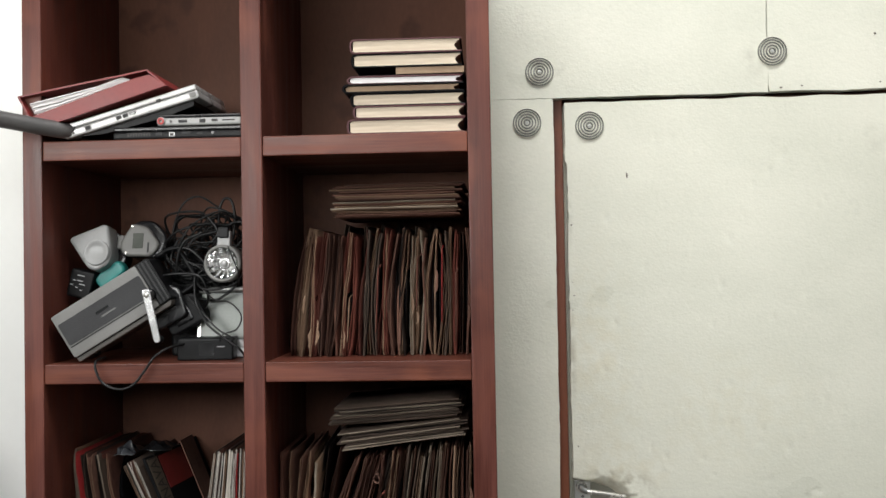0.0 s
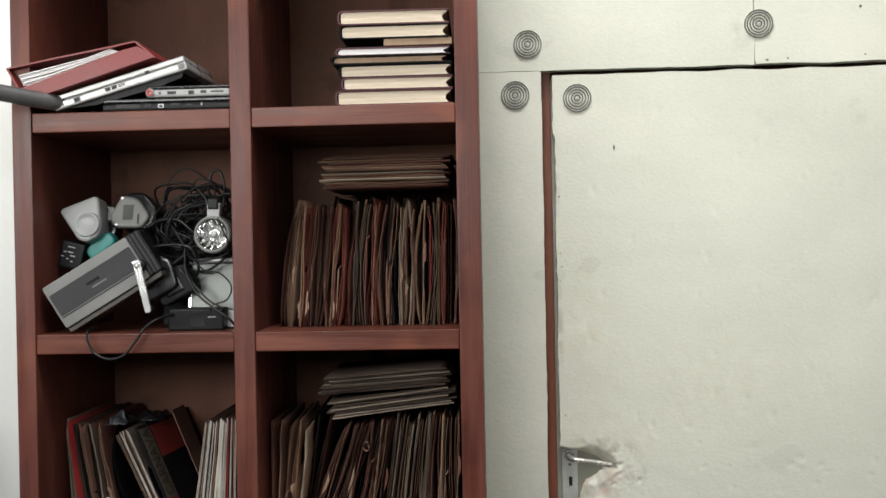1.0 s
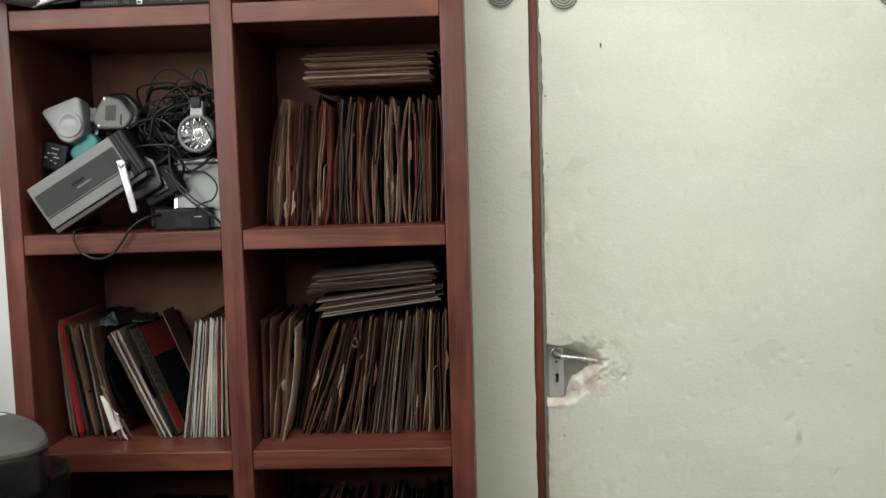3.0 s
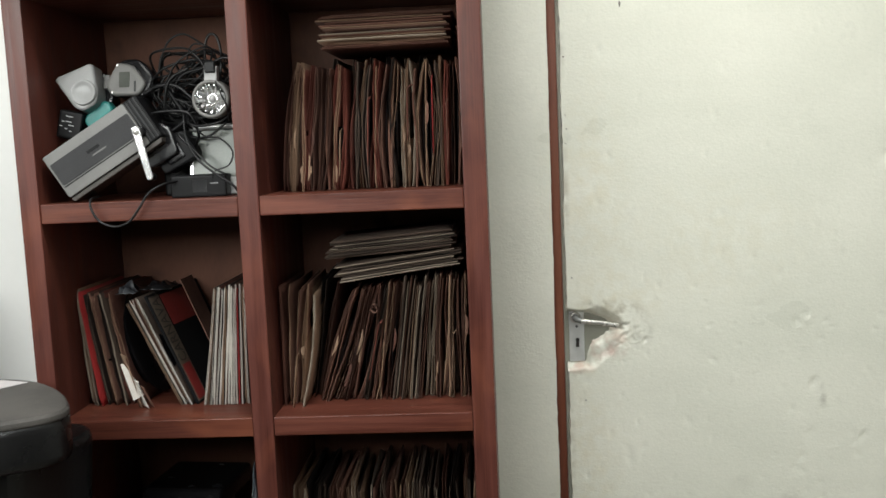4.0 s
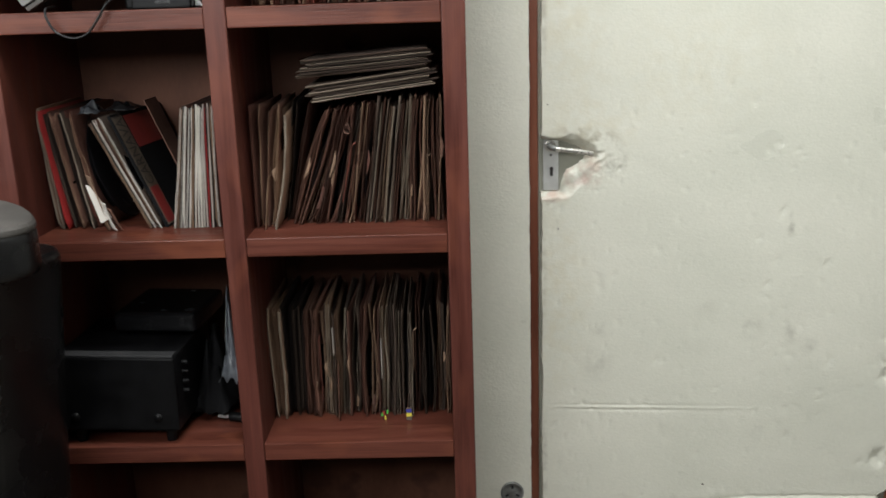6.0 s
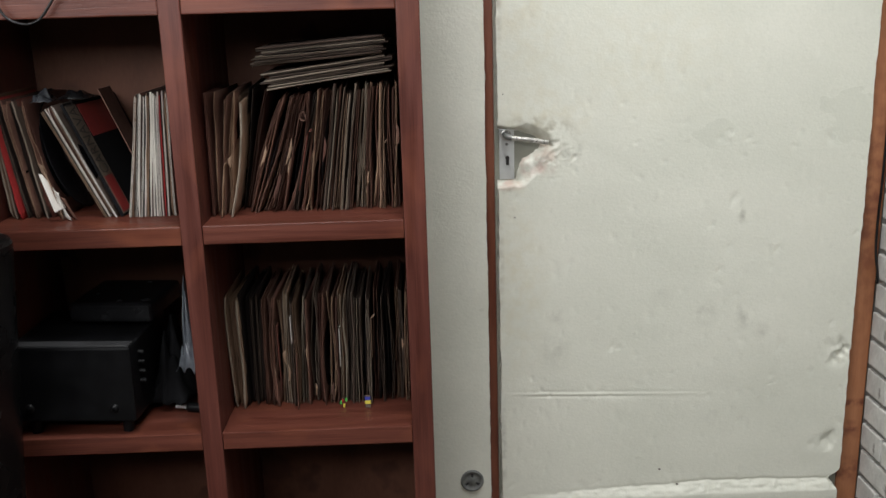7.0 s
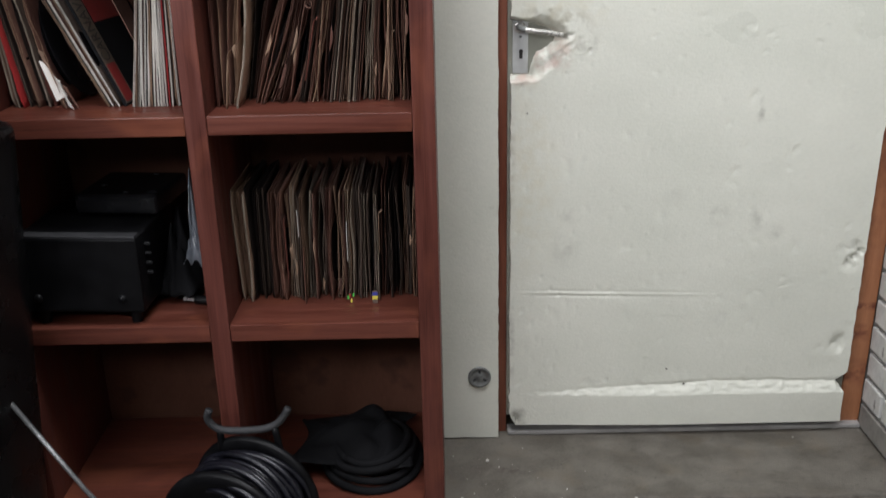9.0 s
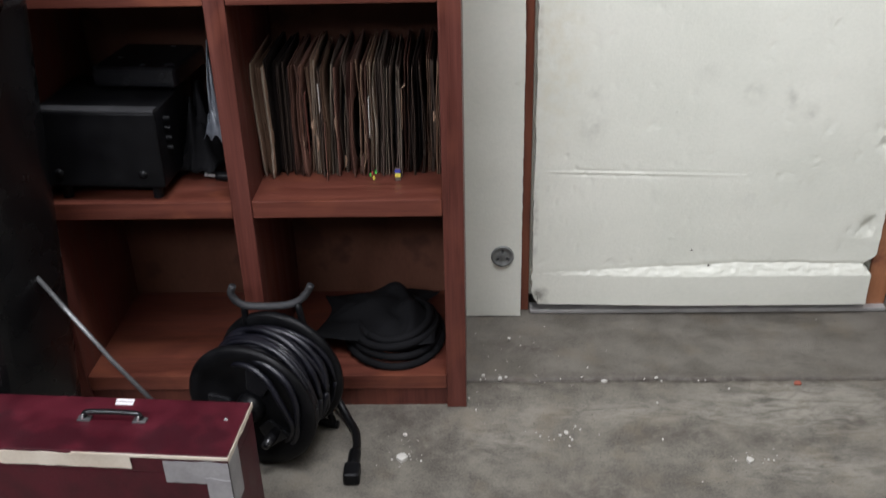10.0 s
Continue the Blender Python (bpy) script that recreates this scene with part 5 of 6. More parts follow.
wh = puck("desk_speaker", pose(-0.838, 0.075, 1.659, -10), [(-0.050, 0.062), (-0.046, 0.070), (0.022, 0.096), (0.032, 0.092), (0.041, 0.034), (0.037, 0.010), (0.012, -0.004), (-0.008, 0.002)], 0.05, white_pl, "small white rounded triangular speaker with a round dish", "speaker", 0.010)
part("dish", lathe([(0, 0.0006), (0.012, 0.001), (0.020, 0.0032), (0.0245, 0.0065), (0.0265, 0.006), (0.0275, 0.0)], 32, m=pose(0.012, 0.0, 0.034, 90)), white_pl, wh, "round concave dish", True)
part("back_shell", prism(rounded([(-0.030, 0.06), (0.036, 0.094), (0.058, 0.030), (0.040, 0.004), (0.008, 0.004)], 0.02, 6), 0.046, 0.09, "y", 0.006), black_gl, wh, "black back shell")
dv = puck("weather_meter", pose(-0.793, 0.105, 1.680, -12, 0, -4), [(0.000, 0.030), (0.026, 0.078), (0.062, 0.070), (0.092, 0.030), (0.075, 0.004), (0.012, 0.006)], 0.014, grey_lt, "light grey gadget with a display and a black shell", "gadget", 0.012)
part("shell", prism(rounded([(0.008, 0.040), (0.028, 0.086), (0.072, 0.086), (0.106, 0.046), (0.090, 0.002), (0.016, 0.006)], 0.016, 6), 0.010, 0.07, "y", 0.008, 3), black_gl, dv, "glossy black shell")
part("display", box(0.032, 0.055, -0.001, 0.002, 0.022, 0.055, 0.001), lcd_m, dv, "grey display")
for sx, sz in ((0.028, 0.071), (0.018, 0.013)):
    part("screw", lathe([(0, 0.0012), (0.003, 0.0008), (0.0035, 0)], 12, m=pose(sx, 0, sz, 90)), steel, dv)
part("slot", box(0.065, 0.069, -0.001, 0.002, 0.012, 0.034, 0.0005), grey_dk, dv)
part("side_pad", box(-0.004, 0.010, 0.002, 0.016, 0.022, 0.052, 0.003), grey_pl, dv)
eg = thing("teal_holder", pose(-0.808, 0.10, 1.646, 0, -38, 0), "teal rubber oval grip standing behind the radio", "grip")
part("grip", prism(rounded([(-0.034, -0.016), (0.034, -0.016), (0.034, 0.016), (-0.034, 0.016)], 0.0155, 8), 0, 0.03, "y", 0.008, 3), teal_m, eg, smooth=False)
ad = thing("power_adapter", pose(-0.882, 0.09, 1.600, 0, 14, 0), "black plug-in adapter with small white printing", "adapter")
part("body", box(-0.018, 0.034, 0, 0.045, 0, 0.060, 0.006, 3), black_pl, ad)
for k, (bx, bz, bw) in enumerate(((0.006, 0.048, 0.016), (-0.006, 0.036, 0.006), (0.006, 0.037, 0.012), (0.012, 0.030, 0.012), (-0.010, 0.026, 0.006), (0.002, 0.022, 0.005), (0.012, 0.018, 0.005))):
    part("print", box(bx - bw / 2, bx + bw / 2, -0.0006, 0.001, bz - 0.0012, bz + 0.0012), print_white, ad)

to = thing("headlamp", pose(-0.547, 0.04, 1.665, 0, 0, 0), "round chrome headlamp with a silver bracket", "lamp")
prof = [(0, -0.028), (0.004, -0.028)] + [(0.004 + 0.027 * math.sin(a * 0.22), -0.028 + 0.026 * (1 - math.cos(a * 0.22))) for a in range(1, 8)] + [(0.0315, 0.001)]
part("reflector", lathe(prof, 15, m=pose(0, 0, 0, 90)), mirror_m, to, "faceted mirror reflector", False)
part("bezel", lathe([(0.031, -0.004), (0.0325, 0.003), (0.037, 0.003), (0.039, -0.002), (0.039, -0.030), (0.030, -0.042), (0, -0.044)], 36, m=pose(0, 0, 0, 90)), grey_lt, to, "silver grey bezel", True)
bl = part("bulb", lathe([(0, 0.004), (0.006, 0.003), (0.0085, -0.002), (0.009, -0.014), (0.006, -0.026)], 18, m=pose(0.003, 0, 0.000, 90)), silver, to, "round clear bulb", True)
part("bulb_ring", lathe([(0.009, -0.004), (0.012, -0.004), (0.0125, -0.008), (0.009, -0.008)], 20, m=pose(0.003, 0, 0, 90)), chrome, bl, smooth=True)
br = part("bracket", prism(rounded([(-0.012, 0.034), (0.014, 0.034), (0.016, 0.066), (-0.010, 0.066)], 0.003), 0.004, 0.022, "y", 0.002), white_pl, to, "white bracket")
part("clip", box(-0.009, 0.013, 0.000, 0.01, 0.052, 0.075, 0.003), black_pl, br, "black clip")

hd = thing("external_drive", pose(-0.616, 0.10, Z + 0.036, -8), "flat grey-green drive case with bright metal edges", "drive")
part("case", box(0, 0.112, 0, 0.03, 0, 0.105, 0.004), drive_m, hd)
clutter = thing("charger_cradle", pose(-0.690, 0.06, Z + 0.060, 0, -31, 0), "black plastic charging cradle wedged behind the radio", "charger")
part("body", prism(rounded([(0, 0), (0.07, -0.004), (0.085, 0.05), (0.06, 0.085), (0.01, 0.07)], 0.012), 0, 0.09, "y", 0.005, 3), black_gl, clutter)
part("slot", box(0.015, 0.06, -0.001, 0.004, 0.02, 0.026, 0.001), grey_dk, clutter)
part("slot", box(0.02, 0.06, -0.001, 0.004, 0.045, 0.05, 0.001), grey_dk, clutter)
part("edge", box(-0.004, 0.004, -0.002, 0.03, -0.002, 0.082, 0.0015), chrome, hd, "bright metal edge")
part("top_rim", tube([(0.0, -0.006, 0.106), (0.05, -0.007, 0.108), (0.112, -0.006, 0.109)], 0.006, 10, 3), silver, hd, smooth=True)
part("foot_rail", box(0.075, 0.112, -0.004, 0.03, -0.034, 0.002, 0.002), silver, hd)
part("foot_rail", box(0.0, 0.03, 0.0, 0.03, -0.034, 0.002, 0.002), black_pl, hd)
bx = thing("adapter_brick", pose(-0.645, 0.045, Z, 0, 0, 4), "black power adapter brick on the shelf", "adapter")
part("body", box(0, 0.115, 0, 0.06, 0, 0.046, 0.005, 3), black_pl, bx)
part("label_plate", box(0.045, 0.075, -0.0008, 0.001, 0.010, 0.036), black_gl, bx)
part("print", box(0.082, 0.098, -0.0008, 0.001, 0.027, 0.029), print_white, bx)
by = thing("charger_block", pose(-0.665, 0.075, Z + 0.047, 0, -28, 0), "black charger block leaning on an adapter", "charger")
part("body", prism(rounded([(0, 0), (0.085, 0), (0.085, 0.06), (0.02, 0.075), (0, 0.05)], 0.012), 0, 0.06, "y", 0.004), black_pl, by)
part("cap", box(0.020, 0.06, -0.003, 0.002, 0.012, 0.05, 0.004), black_gl, by)


def cable(pts, r, mat, label="thin black cable in a tangle", group="tangled cables", step=5):
    ob = tagged(link("cable", tube(pts, r, 7, step), mat, True), label, "cable", group)
    return ob


bk = thing("black_box", pose(-0.700, 0.165, Z, 0, 0, -3), "black plastic box standing behind the radio under the cables", "box")
part("body", box(0, 0.125, 0, 0.13, 0, 0.185, 0.006, 2), black_pl, bk)
part("lid", box(-0.001, 0.126, -0.001, 0.131, 0.186, 0.205, 0.005, 2), black_gl, bk, "glossy lid")
rg = random.Random(31)
for k in range(46):
    # loops heaped over the adapters, in front of the back panel
    cx, cy, cz = rg.uniform(-0.655, -0.545), rg.uniform(0.09, 0.26), rg.uniform(1.60, 1.745)
    ra_, rb_ = rg.uniform(0.03, 0.075), rg.uniform(0.02, 0.05)
    ph, tl = rg.uniform(0, 6), rg.uniform(-0.7, 0.7)
    pts = []
    for i in range(11):
        a = ph + i * 0.75
        u, v = ra_ * math.cos(a) * (1 + 0.2 * math.sin(i * 1.7 + k)), rb_ * math.sin(a) * (1 + 0.25 * math.cos(i * 2.3 + k))
        pts.append((max(-0.70, min(-0.502, cx + u * math.cos(tl) - v * math.sin(tl))), cy + 0.035 * math.sin(a * 0.6 + k), cz + u * math.sin(tl) + v * math.cos(tl)))
    cable(pts, rg.choice((0.0016, 0.002, 0.0025, 0.003)), cable_m)
cable([(-0.70, 0.2, 1.70), (-0.695, 0.19, 1.76), (-0.675, 0.19, 1.802), (-0.64, 0.19, 1.815), (-0.60, 0.2, 1.79), (-0.57, 0.2, 1.775), (-0.54, 0.2, 1.76)], 0.0022, cable_m)
cable([(-0.585, 0.14, 1.74), (-0.580, 0.14, 1.785), (-0.570, 0.14, 1.805), (-0.555, 0.14, 1.80), (-0.548, 0.14, 1.765), (-0.552, 0.14, 1.72)], 0.003, cable_m)
cable([(-0.612, 0.12, 1.67), (-0.605, 0.06, 1.625), (-0.575, 0.045, 1.612), (-0.53, 0.045, 1.62), (-0.512, 0.06, 1.64), (-0.52, 0.08, 1.67)], 0.0024, cable_m)
cable([(-0.615, 0.07, 1.64), (-0.608, 0.055, 1.59), (-0.585, 0.05, 1.545), (-0.550, 0.045, 1.515), (-0.515, 0.045, 1.49), (-0.503, 0.05, 1.47)], 0.0026, cable_m)
cable([(-0.600, 0.07, 1.62), (-0.57, 0.055, 1.592), (-0.535, 0.05, 1.585), (-0.512, 0.05, 1.558), (-0.522, 0.05, 1.53), (-0.553, 0.05, 1.518), (-0.56, 0.055, 1.49)], 0.0018, cable_m)
cable([(-0.63, 0.06, 1.60), (-0.59, 0.055, 1.56), (-0.56, 0.05, 1.53), (-0.525, 0.05, 1.51)], 0.0022, cable_m)
cable([(-0.532, 0.03, 1.70), (-0.522, 0.028, 1.675), (-0.512, 0.03, 1.65), (-0.515, 0.05, 1.62)], 0.0016, cable_m)
cable([(-0.70, 0.12, 1.705), (-0.66, 0.10, 1.735), (-0.60, 0.10, 1.75), (-0.55, 0.12, 1.745)], 0.0026, cable_m)
cable([(-0.795, 0.045, Z + 0.010), (-0.793, -0.004, Z + 0.006), (-0.790, -0.012, 1.455), (-0.775, -0.013, 1.430), (-0.745, -0.013, 1.418), (-0.715, -0.013, 1.426), (-0.690, -0.013, 1.455), (-0.672, -0.010, Z + 0.014), (-0.650, 0.012, 1.497), (-0.630, 0.05, 1.502)], 0.0026, cable_m, "grey-black cable hanging in a loop over the shelf edge", "hanging cable")

# ---- fourth row, left: equipment ----
Z = TOP[1]
am = thing("black_amplifier", pose(-0.893, 0.014, Z + 0.037, 0, 1.0, -2), "black metal equipment box on the shelf", "amplifier")
W, H, D = 0.262, 0.170, 0.25
part("body", box(0, W, 0, D, 0, H, 0.006, 2), black_pl, am)
# light catching the top front edge, put in as a paler strip
part("lit_edge", box(0.004, W - 0.004, 0.003, 0.03, H - 0.002, H + 0.004, 0.002), grey_dk, am, "lighter strip standing in for light on the top edge")
for fx in (0.035, W - 0.045):
    part("knob", lathe([(0, 0.006), (0.008, 0.005), (0.010, 0)], 18, m=pose(fx, 0, 0.032, 90)), black_pl, am, smooth=True)
for k in range(4):
    part("connector", lathe([(0.002, 0.012), (0.005, 0.012), (0.006, 0)], 14, m=pose(W, 0.05, 0.075 + 0.022 * k, 90, 0, 90)), black_pl, am, "small dark connector")
part("latch_pin", box(-0.016, 0.0, 0.004, 0.016, 0.080, 0.090, 0.001), silver, am, "bright metal pin")
for fx in (0.02, W - 0.04):
    part("foot", lathe([(0.012, 0.0), (0.011, -0.0365), (0, -0.0365)], 16, m=pose(fx + 0.01, 0.03, 0)), black_pl, am)
    part("foot", lathe([(0.012, 0.0), (0.011, -0.0365), (0, -0.0365)], 16, m=pose(fx + 0.01, D - 0.03, 0)), black_pl, am)
ob = thing("black_case", pose(-0.80, 0.14, Z + 0.215, 0, 0, -6), "glossy black case lying on the equipment box", "case")
part("body", box(0, 0.19, 0, 0.19, 0, 0.045, 0.012, 3), black_gl, ob)
crumpled("plastic_bag", pose(-0.532, 0.15, Z + 0.08, 0, 0), 0.06, 0.12, 0.25, 2.0, film_lt, "crumpled grey plastic bag beside the equipment box", "bag")
crumpled("cable_bag", pose(-0.595, 0.20, Z + 0.001), 0.09, 0.18, 0.22, 9.0, black_cloth, "crumpled black cloth bag behind the equipment", "bag")
pg = thing("jack_plug", pose(-0.535, 0.115, Z + 0.012, 0, 0, 168), "black plug with a bright metal pin on the shelf", "plug")
part("grip", tube([(-0.022, 0, 0), (0, 0, 0), (0.016, 0, 0)], 0.011, 12, 2), black_pl, pg, smooth=True)
part("pin", box(0.016, 0.046, -0.003, 0.003, -0.0035, 0.0035, 0.001), silver, pg, "bright metal pin")

# ---- bottom row, right: coiled black hose ----
co = thing("coiled_hose", pose(-0.172, 0.165, TOP[0]), "black cable coiled flat on the bottom shelf", "cable")
rg = random.Random(4)
for k in range(5):
    r = 0.122 - 0.008 * (k % 3) - 0.006 * k
    bm = tube([(r * 0.98 * math.cos(a * 0.5236 + k), r * 1.15 * math.sin(a * 0.5236 + k), 0.011 + 0.013 * k + 0.004 * math.sin(a * 1.1 + k)) for a in range(13)], 0.0095, 8, 3)
    part("coil_turn", bm, black_cloth, co, smooth=True)
crumpled("black_bag", pose(-0.21, 0.20, TOP[0] + 0.04), 0.28, 0.22, 0.075, 5.5, black_cloth, "black cloth bag heaped on the coiled cable", "bag")

# ---- in front: cable reel, maroon case, rod, black cases, chair ----
re = thing("cable_reel", pose(-0.434, -0.118, 0.0, 0, 0, -17), "black cable reel wound with dark cable standing on the floor", "cable reel")
R = 0.152


def W2(x, y, z):
    """A point of the room, as seen from the reel."""
    return re.matrix_world.inverted() @ Vector((x, y, z))



def flange(y0, name):
    prof = [(0.028, 0.000), (0.05, 0.004), (0.115, 0.004), (0.122, 0.009), (R - 0.006, 0.010), (R, 0.005), (R, -0.004), (R - 0.006, -0.006), (0.05, -0.004), (0.028, -0.004)]
    return part(name, lathe(prof, 48, m=pose(0, y0, R + 0.006, 90)), black_pl, re, smooth=True)


fr = flange(-0.078, "front_flange")
flange(0.062, "rear_flange")
for k in range(3):
    a = k * 120 + 20
    bm = prism(rounded([(-0.020, 0.045), (0.020, 0.045), (0.034, 0.100), (-0.034, 0.100)], 0.008), -0.0895, -0.078, "y", 0.003, m=pose(0, 0, R + 0.006) @ pose(0, 0, 0, 0, a, 0))
    part("spoke_panel", bm, black_gl, fr, "raised glossy panel")
part("hub", lathe([(0, 0.030), (0.022, 0.029), (0.030, 0.022), (0.034, 0.0), (0.034, -0.17)], 28, m=pose(0, -0.079, R + 0.006, 90)), black_pl, re, smooth=True)
part("grip_knob", lathe([(0, 0.045), (0.009, 0.043), (0.012, 0.02), (0.010, 0)], 16, m=pose(0.045, -0.079, R - 0.062, 90)), black_gl, fr, smooth=True)
part("bolt", lathe([(0, 0.035), (0.005, 0.034), (0.005, 0.028)], 12, m=pose(0.0, -0.079, R + 0.006, 90)), chrome, re, "bright bolt")
rgw = random.Random(3)
for lay, (r0, n) in enumerate(((0.108, 9), (0.121, 8), (0.134, 8))):
    for k in range(n):
        y = -0.060 + 0.106 * (k + 0.5) / n + 0.004 * math.sin(k * 3 + lay)
        ph = rgw.uniform(0, 6.28)
        bm = tube([((r0 + 0.003 * math.sin(a * 0.785 + ph)) * math.cos(a * 0.3927), y + (0.010 + 0.006 * lay) * math.sin(a * 0.3927 + ph), R + 0.006 + (r0 + 0.003 * math.sin(a * 0.785 + ph)) * math.sin(a * 0.3927)) for a in range(17)], 0.0068, 7, 3)
        part("winding", bm, cable_grey, re, "dark grey-blue cable", True)
part("carry_handle", tube([W2(-0.505, -0.045, 0.372), W2(-0.511, -0.045, 0.350), W2(-0.494, -0.045, 0.326), W2(-0.462, -0.045, 0.318), W2(-0.395, -0.045, 0.320), W2(-0.362, -0.045, 0.332), W2(-0.343, -0.045, 0.352), W2(-0.332, -0.045, 0.372)], 0.0085, 12, 4), grey_dk, re, "dark grey tubular carrying handle", True)
bm = tube([W2(-0.486, -0.045, 0.324), W2(-0.49, -0.04, 0.25), W2(-0.505, -0.03, 0.12), W2(-0.515, -0.015, 0.012)], 0.008, 12, 4)
tube([W2(-0.366, -0.045, 0.328), W2(-0.355, -0.05, 0.25), W2(-0.335, -0.065, 0.12), W2(-0.305, -0.076, 0.012)], 0.008, 12, 4, bm)
part("stand", bm, black_pl, re, smooth=True)
for k, (rr, y0) in enumerate(((0.100, -0.098), (0.124, -0.094))):
    # loose turns that slipped over the front flange
    pts = [((rr + 0.010 * math.sin(a * 1.3 + k)) * math.cos(math.radians(-65 + 24 * a - 12 * k)), y0 + 0.032 * (abs(a - 4) / 4) ** 2, R + 0.006 + (rr + 0.012 * math.cos(a + k)) * math.sin(math.radians(-65 + 24 * a - 12 * k))) for a in range(9)]
    part("loose_turn", tube(pts, 0.0068, 7, 4), cable_grey, re, "dark cable hanging over the flange", True)
part("foot_bar", tube([(-0.12, 0.080, 0.010), (0, 0.080, 0.010), (0.12, 0.080, 0.010)], 0.0095, 12, 2), black_pl, re, smooth=True)
part("cable_end", tube([W2(-0.335, -0.05, 0.12), W2(-0.315, -0.02, 0.075), W2(-0.295, -0.03, 0.035), W2(-0.272, -0.065, 0.016), W2(-0.252, -0.105, 0.012), W2(-0.244, -0.15, 0.012), W2(-0.245, -0.185, 0.013)], 0.0095, 10, 6), cable_m, re, smooth=True)
pl = part("plug", tube([W2(-0.245, -0.178, 0.0145), W2(-0.245, -0.205, 0.016), W2(-0.2445, -0.232, 0.016)], 0.0135, 14, 3), black_pl, re, "black rubber plug", True)
part("plug_head", box(-0.018, 0.018, -0.045, 0.0, 0.0, 0.033, 0.008, 3, m=re.matrix_world.inverted() @ pose(-0.244, -0.228, 0.0)), black_pl, pl)

MX0, MX1, MY0, MY1, MZ = -0.98, -0.413, -0.523, -0.366, 0.300
mc = thing("maroon_case", pose(MX1, -0.445, 0, 0, 0, -3.7) @ pose(-MX1, 0.445, 0), "worn maroon leatherette carrying case with pale torn edging", "carrying case")
part("body", box(MX0, MX1, MY0, MY1, 0.0, MZ - 0.0435, 0.001), red_case, mc)
part("lid", box(MX0 - 0.0006, MX1 + 0.0006, MY0 - 0.0006, MY1 + 0.0006, MZ - 0.043, MZ, 0.003), red_case, mc, "maroon lid")


def ragged(x0, x1, y, z0, z1, seed, n=26, axis="x", th=0.0012):
    """A torn strip of tape."""
    own = bmesh.new()
    lo, hi = [], []
    for i in range(n + 1):
        u = x0 + (x1 - x0) * i / n
        a, b = z0 + 0.004 * noise.noise((u * 38, seed, 0)), z1 + 0.004 * noise.noise((u * 30, seed, 6))
        for lst, z in ((lo, a), (hi, b)):
            lst.append([own.verts.new((u, y + s, z) if axis == "x" else (y + s, u, z)) for s in (-th, 0)])
    for i in range(n):
        for s in (0, 1):
            own.faces.new((lo[i][s], lo[i + 1][s], hi[i + 1][s], hi[i][s]))
        own.faces.new((hi[i][0], hi[i + 1][0], hi[i + 1][1], hi[i][1]))
        own.faces.new((lo[i][0], lo[i + 1][0], lo[i + 1][1], lo[i][1]))
    bmesh.ops.recalc_face_normals(own, faces=own.faces[:])
    return own


part("edging", ragged(MX0, -0.592, MY0 - 0.0022, MZ - 0.033, MZ - 0.003, 1.0), cream_tape, mc, "torn cream edging strip")
part("edging", box(-0.70, MX1 + 0.003, MY0 - 0.0045, MY0 - 0.002, MZ - 0.006, MZ + 0.0006, 0.0006), cream_tape, mc, "thin cream edging")
part("edging", ragged(MY0 - 0.002, MY1 + 0.001, MX1 + 0.0034, MZ - 0.012, MZ + 0.001, 4.0, axis="y"), cream_tape, mc, "worn cream edging")
part("tape", ragged(-0.532, MX1 + 0.001, MY0 - 0.0024, MZ - 0.062, MZ - 0.012, 2.0), grey_tape, mc, "grey adhesive tape over the corner")
part("tape", ragged(MY0 - 0.003, MY0 + 0.05, MX1 + 0.0036, MZ - 0.12, MZ - 0.012, 3.0, 10, "y"), grey_tape, mc, "grey adhesive tape over the corner")
part("tape", ragged(-0.456, MX1 + 0.002, MY0 - 0.0036, MZ - 0.16, MZ - 0.05, 5.0, 8), grey_tape, mc)
hy = -0.432
hn = part("handle", tube([(-0.716, hy, MZ + 0.004), (-0.712, hy, MZ + 0.014), (-0.698, hy, MZ + 0.017), (-0.66, hy, MZ + 0.018), (-0.622, hy, MZ + 0.017), (-0.608, hy, MZ + 0.014), (-0.604, hy, MZ + 0.004)], 0.0055, 10, 4), black_gl, mc, "black handle", True)
for hx in (-0.714, -0.606):
    part("handle_mount", box(hx - 0.013, hx + 0.013, hy - 0.010, hy + 0.006, MZ, MZ + 0.004, 0.0015), rod_steel, mc, "chrome handle mount")
    part("loop", tube([(hx, hy - 0.008, MZ + 0.004), (hx, hy - 0.008, MZ + 0.012), (hx, hy + 0.006, MZ + 0.012), (hx, hy + 0.006, MZ + 0.004)], 0.002, 6, 3), chrome, hn)
for k in range(2):
    part("white_label", box(-0.676 + 0.002 * k, -0.640 + 0.001 * k, -0.378 - 0.010 * k, -0.3705 - 0.010 * k, MZ, MZ + 0.0012), paper_white, mc, "torn white label")
part("stud", lathe([(0, 0.003), (0.003, 0.002), (0.004, 0)], 12, m=pose(-0.445, -0.42, MZ)), chrome, mc)

rod = thing("metal_rod", pose(0, 0, 0), "thin grey metal rod leaning on the cable reel", "rod")
part("shaft", tube([(-0.572, -0.268, 0.122), (-0.72, -0.235, 0.307), (-0.852, -0.20, 0.490)], 0.0050, 10, 2, smooth=False), rod_steel, rod, smooth=True)
part("tip", tube([(-0.852, -0.20, 0.490), (-0.8555, -0.199, 0.495)], 0.0062, 10, 2, smooth=False), alu, rod)

